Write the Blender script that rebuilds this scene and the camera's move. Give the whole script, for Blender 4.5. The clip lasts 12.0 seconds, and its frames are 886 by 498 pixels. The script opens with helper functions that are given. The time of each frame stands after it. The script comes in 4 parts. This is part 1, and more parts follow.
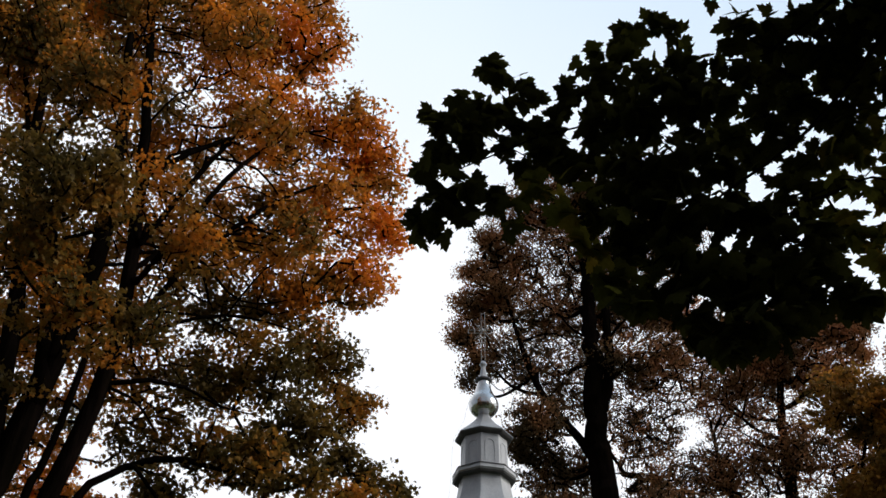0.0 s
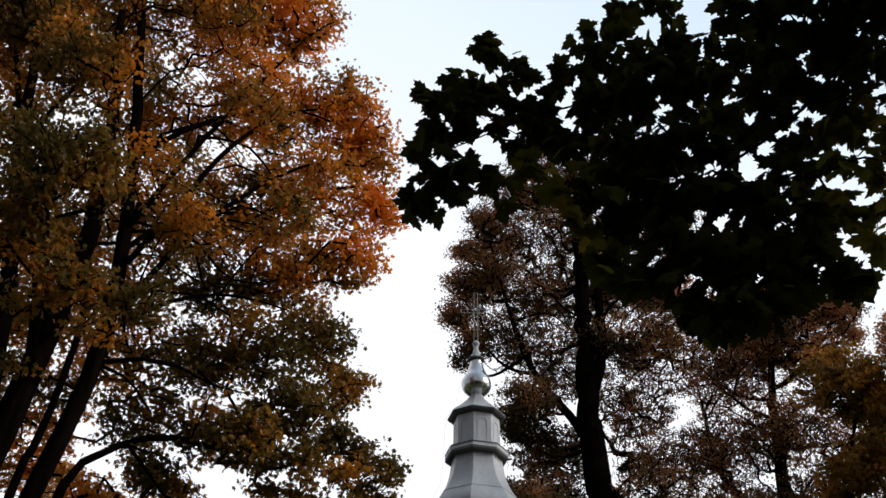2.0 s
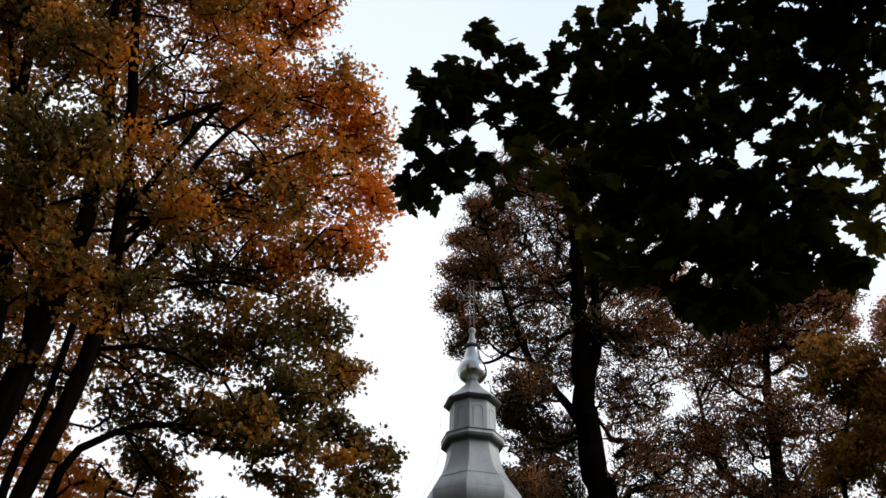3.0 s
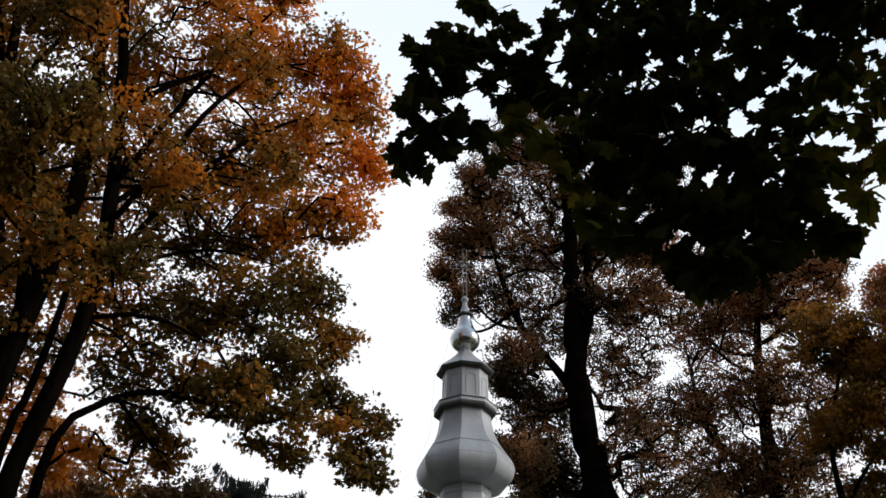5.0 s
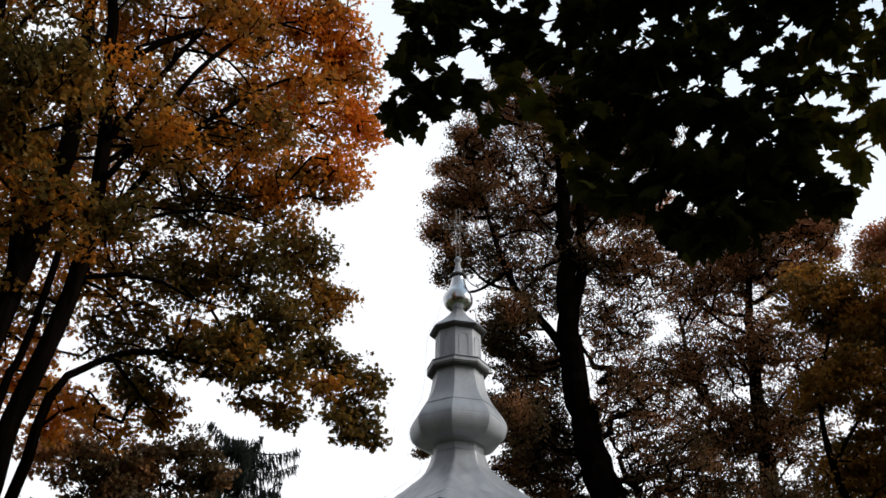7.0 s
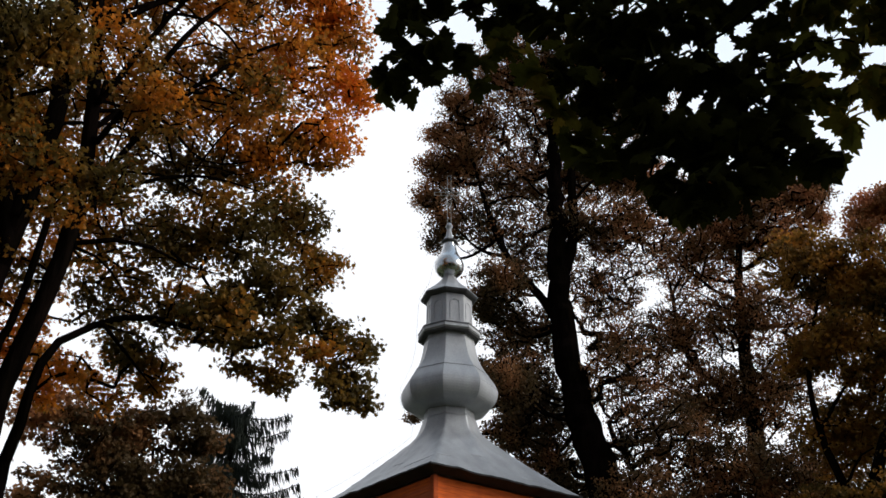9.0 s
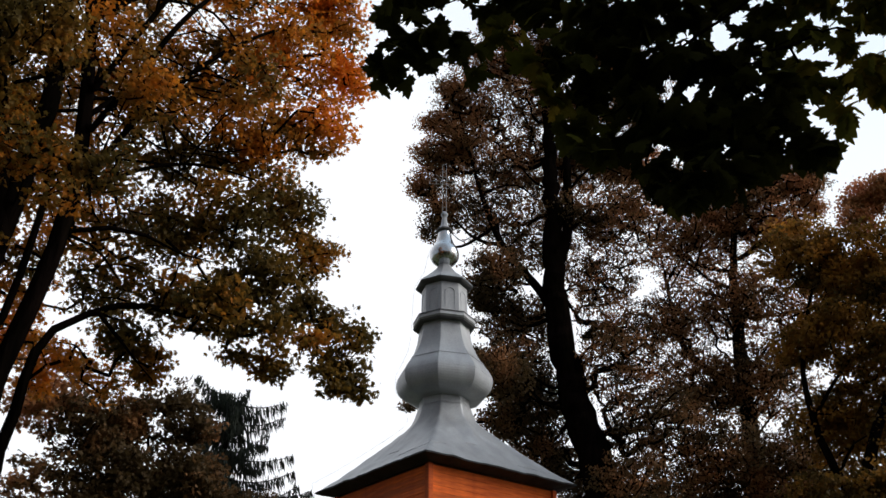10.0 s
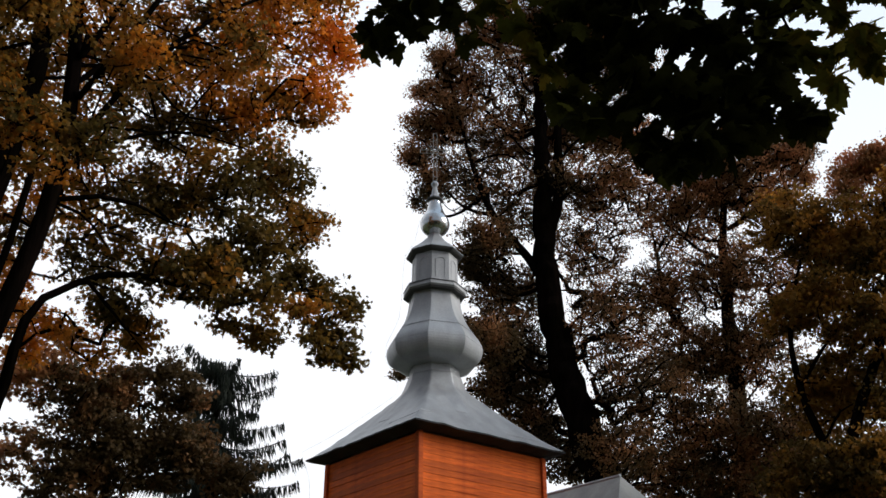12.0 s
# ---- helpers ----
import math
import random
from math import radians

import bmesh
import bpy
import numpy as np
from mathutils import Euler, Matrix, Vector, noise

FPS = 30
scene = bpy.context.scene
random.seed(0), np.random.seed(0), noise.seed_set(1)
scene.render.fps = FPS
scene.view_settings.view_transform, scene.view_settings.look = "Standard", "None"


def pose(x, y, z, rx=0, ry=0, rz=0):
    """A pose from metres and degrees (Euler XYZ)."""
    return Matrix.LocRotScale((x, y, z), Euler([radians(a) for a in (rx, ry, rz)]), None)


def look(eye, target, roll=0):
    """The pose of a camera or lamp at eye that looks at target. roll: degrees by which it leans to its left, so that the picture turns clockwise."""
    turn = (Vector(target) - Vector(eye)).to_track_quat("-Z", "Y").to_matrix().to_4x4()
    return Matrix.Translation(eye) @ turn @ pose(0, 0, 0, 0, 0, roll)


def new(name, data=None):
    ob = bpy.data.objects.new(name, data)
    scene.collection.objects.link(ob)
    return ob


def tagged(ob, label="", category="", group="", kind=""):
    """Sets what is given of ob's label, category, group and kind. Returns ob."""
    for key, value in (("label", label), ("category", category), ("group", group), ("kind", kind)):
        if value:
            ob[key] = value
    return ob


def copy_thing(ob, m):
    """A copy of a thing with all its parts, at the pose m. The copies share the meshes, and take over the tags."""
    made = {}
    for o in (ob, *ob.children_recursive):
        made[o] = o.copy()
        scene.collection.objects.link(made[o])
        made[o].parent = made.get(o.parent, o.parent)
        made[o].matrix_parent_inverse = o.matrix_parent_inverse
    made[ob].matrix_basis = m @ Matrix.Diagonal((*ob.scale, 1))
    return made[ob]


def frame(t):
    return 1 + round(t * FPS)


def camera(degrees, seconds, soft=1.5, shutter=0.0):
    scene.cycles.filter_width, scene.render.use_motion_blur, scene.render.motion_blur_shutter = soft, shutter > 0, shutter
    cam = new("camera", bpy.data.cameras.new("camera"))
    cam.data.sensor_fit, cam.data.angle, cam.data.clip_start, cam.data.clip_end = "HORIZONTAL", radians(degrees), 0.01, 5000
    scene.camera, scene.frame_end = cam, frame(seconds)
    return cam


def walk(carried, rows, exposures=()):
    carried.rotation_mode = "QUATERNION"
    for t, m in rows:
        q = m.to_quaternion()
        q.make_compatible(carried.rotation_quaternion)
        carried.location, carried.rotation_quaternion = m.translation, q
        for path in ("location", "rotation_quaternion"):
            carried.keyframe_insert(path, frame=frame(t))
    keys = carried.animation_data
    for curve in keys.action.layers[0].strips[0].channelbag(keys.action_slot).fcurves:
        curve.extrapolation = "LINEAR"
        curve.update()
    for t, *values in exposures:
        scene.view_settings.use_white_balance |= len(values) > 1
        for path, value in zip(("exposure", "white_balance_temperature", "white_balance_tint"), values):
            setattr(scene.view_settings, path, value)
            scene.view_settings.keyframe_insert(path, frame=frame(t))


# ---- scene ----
cam = camera(50.0, 12.0, soft=1.56)
# seconds, degrees above the level, roll, heading
ROWS = [
    (0, 38.24, -1.08, 0.81),
    (0.5, 37.96, -1.06, 0.69),
    (1, 37.67, -1.01, 0.60),
    (1.5, 37.36, -0.98, 0.49),
    (2, 37.03, -0.91, 0.41),
    (2.5, 36.67, -0.84, 0.31),
    (3, 36.27, -0.79, 0.21),
    (5, 34.41, -0.60, -0.18),
    (5.5, 33.89, -0.56, -0.24),
    (6, 33.30, -0.54, -0.36),
    (6.5, 32.68, -0.49, -0.46),
    (7, 32.04, -0.43, -0.56),
    (9, 30.02, -0.20, -1.04),
    (9.5, 29.69, -0.16, -1.17),
    (10, 29.34, -0.13, -1.33),
    (10.5, 28.98, -0.04, -1.44),
    (11, 28.55, -0.04, -1.61),
    (11.5, 28.06, 0.01, -1.75),
    (12, 27.51, 0.05, -1.89),
]
EYE = 1.6
walk(cam, [(t, pose(0, 0, EYE - 0.003 * t, 90 + pitch, roll, yaw)) for t, pitch, roll, yaw in ROWS])

# ---- light: a thinly clouded sky, bright ahead and duller behind, and a weak veiled sun from the right ----
SUN_ELEVATION, SUN_TURN = 30.0, 98.0
world = bpy.data.worlds.new("sky")
scene.world = world
world.use_nodes = True
wn, wl = world.node_tree.nodes, world.node_tree.links
wn.clear()
sky = wn.new("ShaderNodeTexSky")
sky.sky_type, sky.sun_disc = "NISHITA", False
sky.sun_elevation, sky.sun_rotation = radians(SUN_ELEVATION), radians(SUN_TURN)
sky.dust_density, sky.air_density = 3.0, 1.0
where = wn.new("ShaderNodeTexCoord")
split = wn.new("ShaderNodeSeparateXYZ")
wl.new(where.outputs["Generated"], split.inputs[0])
cloud = wn.new("ShaderNodeTexNoise")
cloud.inputs["Scale"].default_value, cloud.inputs["Detail"].default_value = 2.2, 3.0
wl.new(where.outputs["Generated"], cloud.inputs["Vector"])
lift = wn.new("ShaderNodeMath")
lift.operation = "MULTIPLY_ADD"
lift.inputs[1].default_value, lift.inputs[2].default_value = 0.16, -0.08
wl.new(cloud.outputs["Fac"], lift.inputs[0])
height = wn.new("ShaderNodeMath")
height.operation = "ADD"
wl.new(split.outputs["Z"], height.inputs[0])
wl.new(lift.outputs[0], height.inputs[1])
veil = wn.new("ShaderNodeValToRGB")
veil.color_ramp.elements[0].position, veil.color_ramp.elements[0].color = 0.0, (0.95, 0.95, 0.97, 1)
veil.color_ramp.elements[1].position, veil.color_ramp.elements[1].color = 0.95, (0.55, 0.70, 0.87, 1)
e = veil.color_ramp.elements.new(0.60)
e.color = (0.95, 0.96, 0.985, 1)
e = veil.color_ramp.elements.new(0.76)
e.color = (0.79, 0.88, 0.96, 1)
aside = wn.new("ShaderNodeMath")
aside.operation = "MULTIPLY_ADD"
aside.inputs[1].default_value = 0.36
wl.new(split.outputs["X"], aside.inputs[0])
wl.new(height.outputs[0], aside.inputs[2])
wl.new(aside.outputs[0], veil.inputs["Fac"])
ahead = wn.new("ShaderNodeVectorMath")
ahead.operation = "DOT_PRODUCT"
ahead.inputs[1].default_value = (0.5, 0.866, 0.0)
wl.new(where.outputs["Generated"], ahead.inputs[0])
side = wn.new("ShaderNodeMapRange")
side.interpolation_type = "SMOOTHSTEP"
side.inputs["From Min"].default_value, side.inputs["From Max"].default_value = -0.6, 0.25
wl.new(ahead.outputs["Value"], side.inputs["Value"])
dull = wn.new("ShaderNodeMixRGB")
dull.inputs[1].default_value = (0.31, 0.325, 0.35, 1)
wl.new(side.outputs[0], dull.inputs["Fac"])
wl.new(veil.outputs[0], dull.inputs[2])
thin = wn.new("ShaderNodeMixRGB")
thin.blend_type, thin.inputs["Fac"].default_value = "ADD", 0.02
wl.new(dull.outputs[0], thin.inputs[1])
wl.new(sky.outputs[0], thin.inputs[2])
back = wn.new("ShaderNodeBackground")
back.inputs["Strength"].default_value = 1.06
wl.new(thin.outputs[0], back.inputs["Color"])
wl.new(back.outputs[0], wn.new("ShaderNodeOutputWorld").inputs[0])

sun = new("sun", bpy.data.lights.new("sun", "SUN"))
sun.data.energy, sun.data.angle, sun.data.color = 2.6, radians(32), (1.0, 0.95, 0.88)
turn, rise = radians(SUN_TURN), radians(SUN_ELEVATION)
toward = Vector((math.sin(turn) * math.cos(rise), math.cos(turn) * math.cos(rise), math.sin(rise)))
sun.matrix_world = look(toward * 60, (0, 0, 0))


# ---- materials ----
def material(name):
    m = bpy.data.materials.new(name)
    m.use_nodes = True
    return m, m.node_tree.nodes, m.node_tree.links, m.node_tree.nodes["Principled BSDF"]


def ramp(nodes, stops):
    r = nodes.new("ShaderNodeValToRGB")
    while len(r.color_ramp.elements) < len(stops):
        r.color_ramp.elements.new(0.5)
    for el, (p, c) in zip(r.color_ramp.elements, stops):
        el.position, el.color = p, (*c, 1)
    return r


def noise_tex(nodes, links, scale, detail=4.0, stretch=(1, 1, 1), coord="Object"):
    c = nodes.new("ShaderNodeTexCoord")
    mp = nodes.new("ShaderNodeMapping")
    mp.inputs["Scale"].default_value = stretch
    n = nodes.new("ShaderNodeTexNoise")
    n.inputs["Scale"].default_value, n.inputs["Detail"].default_value = scale, detail
    links.new(c.outputs[coord], mp.inputs["Vector"])
    links.new(mp.outputs[0], n.inputs["Vector"])
    return n


def bump(nodes, links, shader, height_socket, strength, distance):
    b = nodes.new("ShaderNodeBump")
    b.inputs["Strength"].default_value, b.inputs["Distance"].default_value = strength, distance
    links.new(height_socket, b.inputs["Height"])
    links.new(b.outputs[0], shader.inputs["Normal"])


def mix(nodes, links, kind, fac, a, b):
    n = nodes.new("ShaderNodeMixRGB")
    n.blend_type = kind
    for sock, v in zip(n.inputs, (fac, a, b)):
        if isinstance(v, bpy.types.NodeSocket):
            links.new(v, sock)
        else:
            sock.default_value = v if isinstance(v, float) else (*v, 1)
    return n.outputs[0]


def leaf_material(name, stops, glow, rough=0.6, gloss=0.12):
    """Thin leaves: gloss and scatter above, light let through from behind; the tint of each leaf picks its colour."""
    m, n, l, p = material(name)
    a = n.new("ShaderNodeAttribute")
    a.attribute_name = "tint"
    r = ramp(n, stops)
    l.new(a.outputs["Fac"], r.inputs["Fac"])
    g = n.new("ShaderNodeNewGeometry")
    v = n.new("ShaderNodeMapRange")
    v.inputs["To Min"].default_value, v.inputs["To Max"].default_value = 0.88, 1.12
    l.new(g.outputs["Random Per Island"], v.inputs["Value"])
    hsv = n.new("ShaderNodeHueSaturation")
    l.new(r.outputs[0], hsv.inputs["Color"])
    l.new(v.outputs[0], hsv.inputs["Value"])
    spots = noise_tex(n, l, 40.0, 2.0)
    sr = ramp(n, [(0.35, (0.75, 0.7, 0.6)), (0.6, (1, 1, 1))])
    l.new(spots.outputs["Fac"], sr.inputs["Fac"])
    c = mix(n, l, "MULTIPLY", 0.6, hsv.outputs[0], sr.outputs[0])
    l.new(c, p.inputs["Base Color"])
    p.inputs["Roughness"].default_value = rough
    p.inputs["Specular IOR Level"].default_value = gloss
    t = n.new("ShaderNodeBsdfTranslucent")
    l.new(c, t.inputs["Color"])
    ms = n.new("ShaderNodeMixShader")
    ms.inputs[0].default_value = glow
    l.new(p.outputs[0], ms.inputs[1])
    l.new(t.outputs[0], ms.inputs[2])
    l.new(ms.outputs[0], n["Material Output"].inputs["Surface"])
    return m


def bark_material(name, dark, light):
    m, n, l, p = material(name)
    a = noise_tex(n, l, 9.0, 6.0, (1, 1, 0.22))
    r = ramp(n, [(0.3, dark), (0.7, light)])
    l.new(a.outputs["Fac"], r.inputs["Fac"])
    b = noise_tex(n, l, 1.3, 3.0)
    r2 = ramp(n, [(0.42, (1, 1, 1)), (0.62, (0.62, 0.72, 0.5))])
    l.new(b.outputs["Fac"], r2.inputs["Fac"])
    l.new(mix(n, l, "MULTIPLY", 0.8, r.outputs[0], r2.outputs[0]), p.inputs["Base Color"])
    p.inputs["Roughness"].default_value = 1.0
    p.inputs["Specular IOR Level"].default_value = 0.0
    bump(n, l, p, a.outputs["Fac"], 1.0, 0.06)
    return m


def metal_material(name, low, high, metallic, rough, gloss=0.5):
    """Painted or galvanised sheet with streaks that run down and small dents."""
    m, n, l, p = material(name)
    a = noise_tex(n, l, 3.0, 5.0, (1, 1, 0.25))
    r = ramp(n, [(0.3, low), (0.7, high)])
    l.new(a.outputs["Fac"], r.inputs["Fac"])
    b = noise_tex(n, l, 26.0, 3.0)
    r2 = ramp(n, [(0.3, (0.82, 0.82, 0.8)), (0.6, (1, 1, 1))])
    l.new(b.outputs["Fac"], r2.inputs["Fac"])
    l.new(mix(n, l, "MULTIPLY", 0.7, r.outputs[0], r2.outputs[0]), p.inputs["Base Color"])
    rr = n.new("ShaderNodeMapRange")
    rr.inputs["To Min"].default_value, rr.inputs["To Max"].default_value = rough - 0.08, rough + 0.12
    l.new(b.outputs["Fac"], rr.inputs["Value"])
    l.new(rr.outputs[0], p.inputs["Roughness"])
    p.inputs["Metallic"].default_value = metallic
    p.inputs["Specular IOR Level"].default_value = gloss
    d = noise_tex(n, l, 2.6, 2.0)
    bump(n, l, p, d.outputs["Fac"], 0.35, 0.05)
    return m


def wood_material(name, low, high):
    """Stained boards: grain along the board, each board a shade of its own."""
    m, n, l, p = material(name)
    a = noise_tex(n, l, 7.0, 6.0, (0.35, 3, 3))
    r = ramp(n, [(0.32, low), (0.68, high)])
    l.new(a.outputs["Fac"], r.inputs["Fac"])
    o = n.new("ShaderNodeObjectInfo")
    v = n.new("ShaderNodeMapRange")
    v.inputs["To Min"].default_value, v.inputs["To Max"].default_value = 0.78, 1.18
    l.new(o.outputs["Random"], v.inputs["Value"])
    hsv = n.new("ShaderNodeHueSaturation")
    l.new(r.outputs[0], hsv.inputs["Color"])
    l.new(v.outputs[0], hsv.inputs["Value"])
    st = noise_tex(n, l, 1.6, 4.0)
    r2 = ramp(n, [(0.36, (0.6, 0.5, 0.45)), (0.56, (1, 1, 1))])
    l.new(st.outputs["Fac"], r2.inputs["Fac"])
    l.new(mix(n, l, "MULTIPLY", 0.7, hsv.outputs[0], r2.outputs[0]), p.inputs["Base Color"])
    p.inputs["Roughness"].default_value = 0.65
    p.inputs["Specular IOR Level"].default_value = 0.15
    bump(n, l, p, a.outputs["Fac"], 0.4, 0.004)
    return m


AUTUMN = leaf_material("autumn_leaf", [(0.0, (0.086, 0.06, 0.015)), (0.25, (0.21, 0.113, 0.02)), (0.48, (0.43, 0.163, 0.02)), (0.75, (0.74, 0.24, 0.021)), (1.0, (0.8, 0.235, 0.023))], 0.5)
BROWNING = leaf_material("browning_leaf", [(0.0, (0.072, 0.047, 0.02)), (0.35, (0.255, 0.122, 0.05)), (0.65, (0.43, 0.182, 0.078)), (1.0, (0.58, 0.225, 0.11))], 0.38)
RUSTY = leaf_material("rusty_olive_leaf", [(0.0, (0.085, 0.056, 0.014)), (0.35, (0.29, 0.145, 0.026)), (0.7, (0.47, 0.205, 0.034)), (1.0, (0.6, 0.215, 0.03))], 0.44)
# lowest stop is below real leaf green: backlit shade is in the colour
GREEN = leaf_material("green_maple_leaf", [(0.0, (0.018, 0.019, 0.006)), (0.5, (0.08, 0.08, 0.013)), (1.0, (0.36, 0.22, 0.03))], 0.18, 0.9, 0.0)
NEEDLE = leaf_material("spruce_needle", [(0.0, (0.012, 0.018, 0.013)), (1.0, (0.03, 0.038, 0.027))], 0.05)
# far below real bark: the backlit darkness of the stems is in the colour
BARK = bark_material("shade_dark_bark", (0.002, 0.0015, 0.0014), (0.006, 0.004, 0.0034))
GREY_METAL = metal_material("grey_painted_sheet", (0.28, 0.29, 0.312), (0.39, 0.405, 0.43), 0.35, 0.48)
# warmer, rougher and less metallic than the tower sheet
PALE_METAL = metal_material("warm_grey_sheet", (0.27, 0.27, 0.265), (0.37, 0.37, 0.355), 0.1, 0.65)
SHINY_METAL = metal_material("galvanised_sheet", (0.42, 0.43, 0.45), (0.58, 0.6, 0.62), 0.95, 0.18)
# near black: the shade under the eaves is put into this colour
EAVE_SHADE_METAL = metal_material("eave_shade_sheet", (0.015, 0.015, 0.017), (0.04, 0.04, 0.042), 0.0, 0.7, 0.1)
# tone for the collar, and for shade put into lips and lantern eave
MID_METAL = metal_material("lip_shade_collar_sheet", (0.05, 0.05, 0.054), (0.1, 0.1, 0.105), 0.0, 0.65, 0.2)
IRON = metal_material("weathered_iron", (0.2, 0.185, 0.165), (0.36, 0.34, 0.31), 0.4, 0.5)
STAINED = wood_material("orange_stained_wood", (0.52, 0.075, 0.008), (0.82, 0.165, 0.016))
TRIM_WOOD = wood_material("reddish_corner_wood", (0.50, 0.07, 0.010), (0.74, 0.14, 0.02))

gm, gn, gl, gp = material("autumn_grass")
g1 = noise_tex(gn, gl, 0.5, 5.0)
g2 = noise_tex(gn, gl, 14.0, 5.0)
gr = ramp(gn, [(0.3, (0.03, 0.045, 0.012)), (0.55, (0.06, 0.07, 0.02)), (0.75, (0.13, 0.075, 0.02))])
gl.new(mix(gn, gl, "MIX", 0.5, g1.outputs["Fac"], g2.outputs["Fac"]), gr.inputs["Fac"])
gl.new(gr.outputs[0], gp.inputs["Base Color"])
gp.inputs["Roughness"].default_value = 0.95
bump(gn, gl, gp, g2.outputs["Fac"], 0.8, 0.06)
GRASS = gm


# ---- mesh helpers ----
def part(name, bm, mat, parent, label=""):
    me = bpy.data.meshes.new(name)
    bm.to_mesh(me)
    bm.free()
    me.materials.append(mat)
    ob = new(name, me)
    ob.parent = parent
    return tagged(ob, label)


def mesh_from(name, verts, tris, mat, tint=None, smooth=False):
    """A mesh from numpy arrays of points and triangles, with a tint for each point."""
    me = bpy.data.meshes.new(name)
    me.vertices.add(len(verts))
    me.vertices.foreach_set("co", np.asarray(verts, np.float32).ravel())
    me.loops.add(len(tris) * 3)
    me.loops.foreach_set("vertex_index", np.asarray(tris, np.int32).ravel())
    me.polygons.add(len(tris))
    me.polygons.foreach_set("loop_start", np.arange(0, len(tris) * 3, 3, dtype=np.int32))
    me.update(calc_edges=True)
    me.polygons.foreach_set("use_smooth", np.full(len(tris), smooth))
    if tint is not None:
        me.attributes.new("tint", "FLOAT", "POINT").data.foreach_set("value", np.asarray(tint, np.float32))
    me.materials.append(mat)
    me.validate()
    return me


def box(bm, size, at=(0, 0, 0), bevel=0.0):
    r = bmesh.ops.create_cube(bm, size=1.0)
    bmesh.ops.scale(bm, vec=size, verts=r["verts"])
    bmesh.ops.translate(bm, vec=at, verts=r["verts"])
    if bevel:
        edges = list({e for v in r["verts"] for e in v.link_edges})
        bmesh.ops.bevel(bm, geom=edges, offset=bevel, segments=2, affect="EDGES")
    return bm


def loft(bm, rings, close_top=True, close_bottom=True):
    rows = [[bm.verts.new(p) for p in ring] for ring in rings]
    for a, b in zip(rows, rows[1:]):
        k = len(a)
        for i in range(k):
            bm.faces.new((a[i], a[(i + 1) % k], b[(i + 1) % k], b[i]))
    if close_bottom:
        bm.faces.new(rows[0][::-1])
    if close_top:
        bm.faces.new(rows[-1])
    return bm


def rod(bm, a, b, r, sides=6):
    a, b = Vector(a), Vector(b)
    q = (b - a).to_track_quat("Z", "Y")
    rings = [[p + q @ Vector((r * math.cos(i * math.tau / sides), r * math.sin(i * math.tau / sides), 0)) for i in range(sides)] for p in (a, b)]
    return loft(bm, rings)


# ---- trees ----
MAPLE_TOP = [
    (-4, 12.4, 19.4, 1.61, 0.7, 1),
    (-5.7, 11.7, 18.7, 1.78, 0.65, 1),
    (-7.7, 11.1, 17.9, 1.8, 0.43, 1.15),
    (-7.8, 9.1, 13.7, 1.41, 0.33, 0.689),
    (-3.3, 12.6, 16.8, 1.03, 0.61, 1),
    (-4.7, 12.1, 16.4, 1.23, 0.65, 1),
    (-6.4, 11.9, 15.5, 1.29, 0.33, 0.689),
    (-7.3, 10.7, 14.1, 1.17, 0.43, 1.03),
    (-2.2, 12.8, 14.5, 0.93, 0.66, 1),
    (-1.8, 13.4, 13.9, 0.78, 0.71, 1),
    (-7.1, 10.9, 12.7, 0.7, 0.3, 0.45),
]
MAPLE_MIDDLE = [
    (-3.7, 12.5, 14.4, 1.16, 0.6, 0.85),
    (-5.6, 12.8, 14.3, 1.23, 0.35, 0.7),
    (-4.8, 8.5, 9.5, 0.73, 0.2, 0.672),
    (-6.9, 9.8, 10.3, 1.1, 0.4, 0.756),
    (-1.5, 13.4, 12.6, 0.62, 0.81, 1),
    (-2.6, 12.7, 12.5, 1, 0.65, 1),
    (-4, 12.9, 12.2, 1.15, 0.45, 0.85),
    (-5.5, 12.9, 12, 1.09, 0.6, 0.7),
    (-6.7, 12.3, 11.1, 1.03, 0.4, 0.96),
    (-1.8, 12.9, 11.1, 0.65, 0.61, 1),
    (-2.8, 12.7, 10.8, 0.89, 0.48, 1),
    (-4.1, 12.9, 10.5, 0.98, 0.3, 0.8),
    (-5.7, 12.8, 10.2, 0.92, 0.35, 0.8),
    (-6.4, 11.9, 9.3, 0.85, 0.55, 0.6),
    (-7.5, 14.1, 9.1, 1.14, 0.5, 0.6),
    (-7.9, 12.7, 10.2, 1.11, 0.55, 0.6),
]
MAPLE_FRONT = [
    (-3.7, 10.2, 9.7, 0.66, 0.3, 0.5),
    (-3.1, 10.8, 12.5, 0.73, 0.55, 0.5),
    (-4.1, 10, 8.3, 0.58, 0.15, 0.4),
    (-5.6, 9.7, 12.4, 0.86, 0.33, 0.689),
    (-3.9, 10.5, 14.4, 0.77, 0.6, 0.5),
    (-2.6, 10.9, 10.5, 0.59, 0.65, 0.6),
    (-7.1, 9.6, 13.8, 1, 0.33, 0.574),
    (-6.3, 10.8, 16, 1.04, 0.38, 0.632),
    (-4.3, 10.1, 10.7, 0.57, 0.5, 0.4),
    (-4.7, 9.1, 9.7, 0.58, 0.15, 0.6),
    (-5.3, 9.1, 8.8, 0.56, 0.35, 0.5),
]
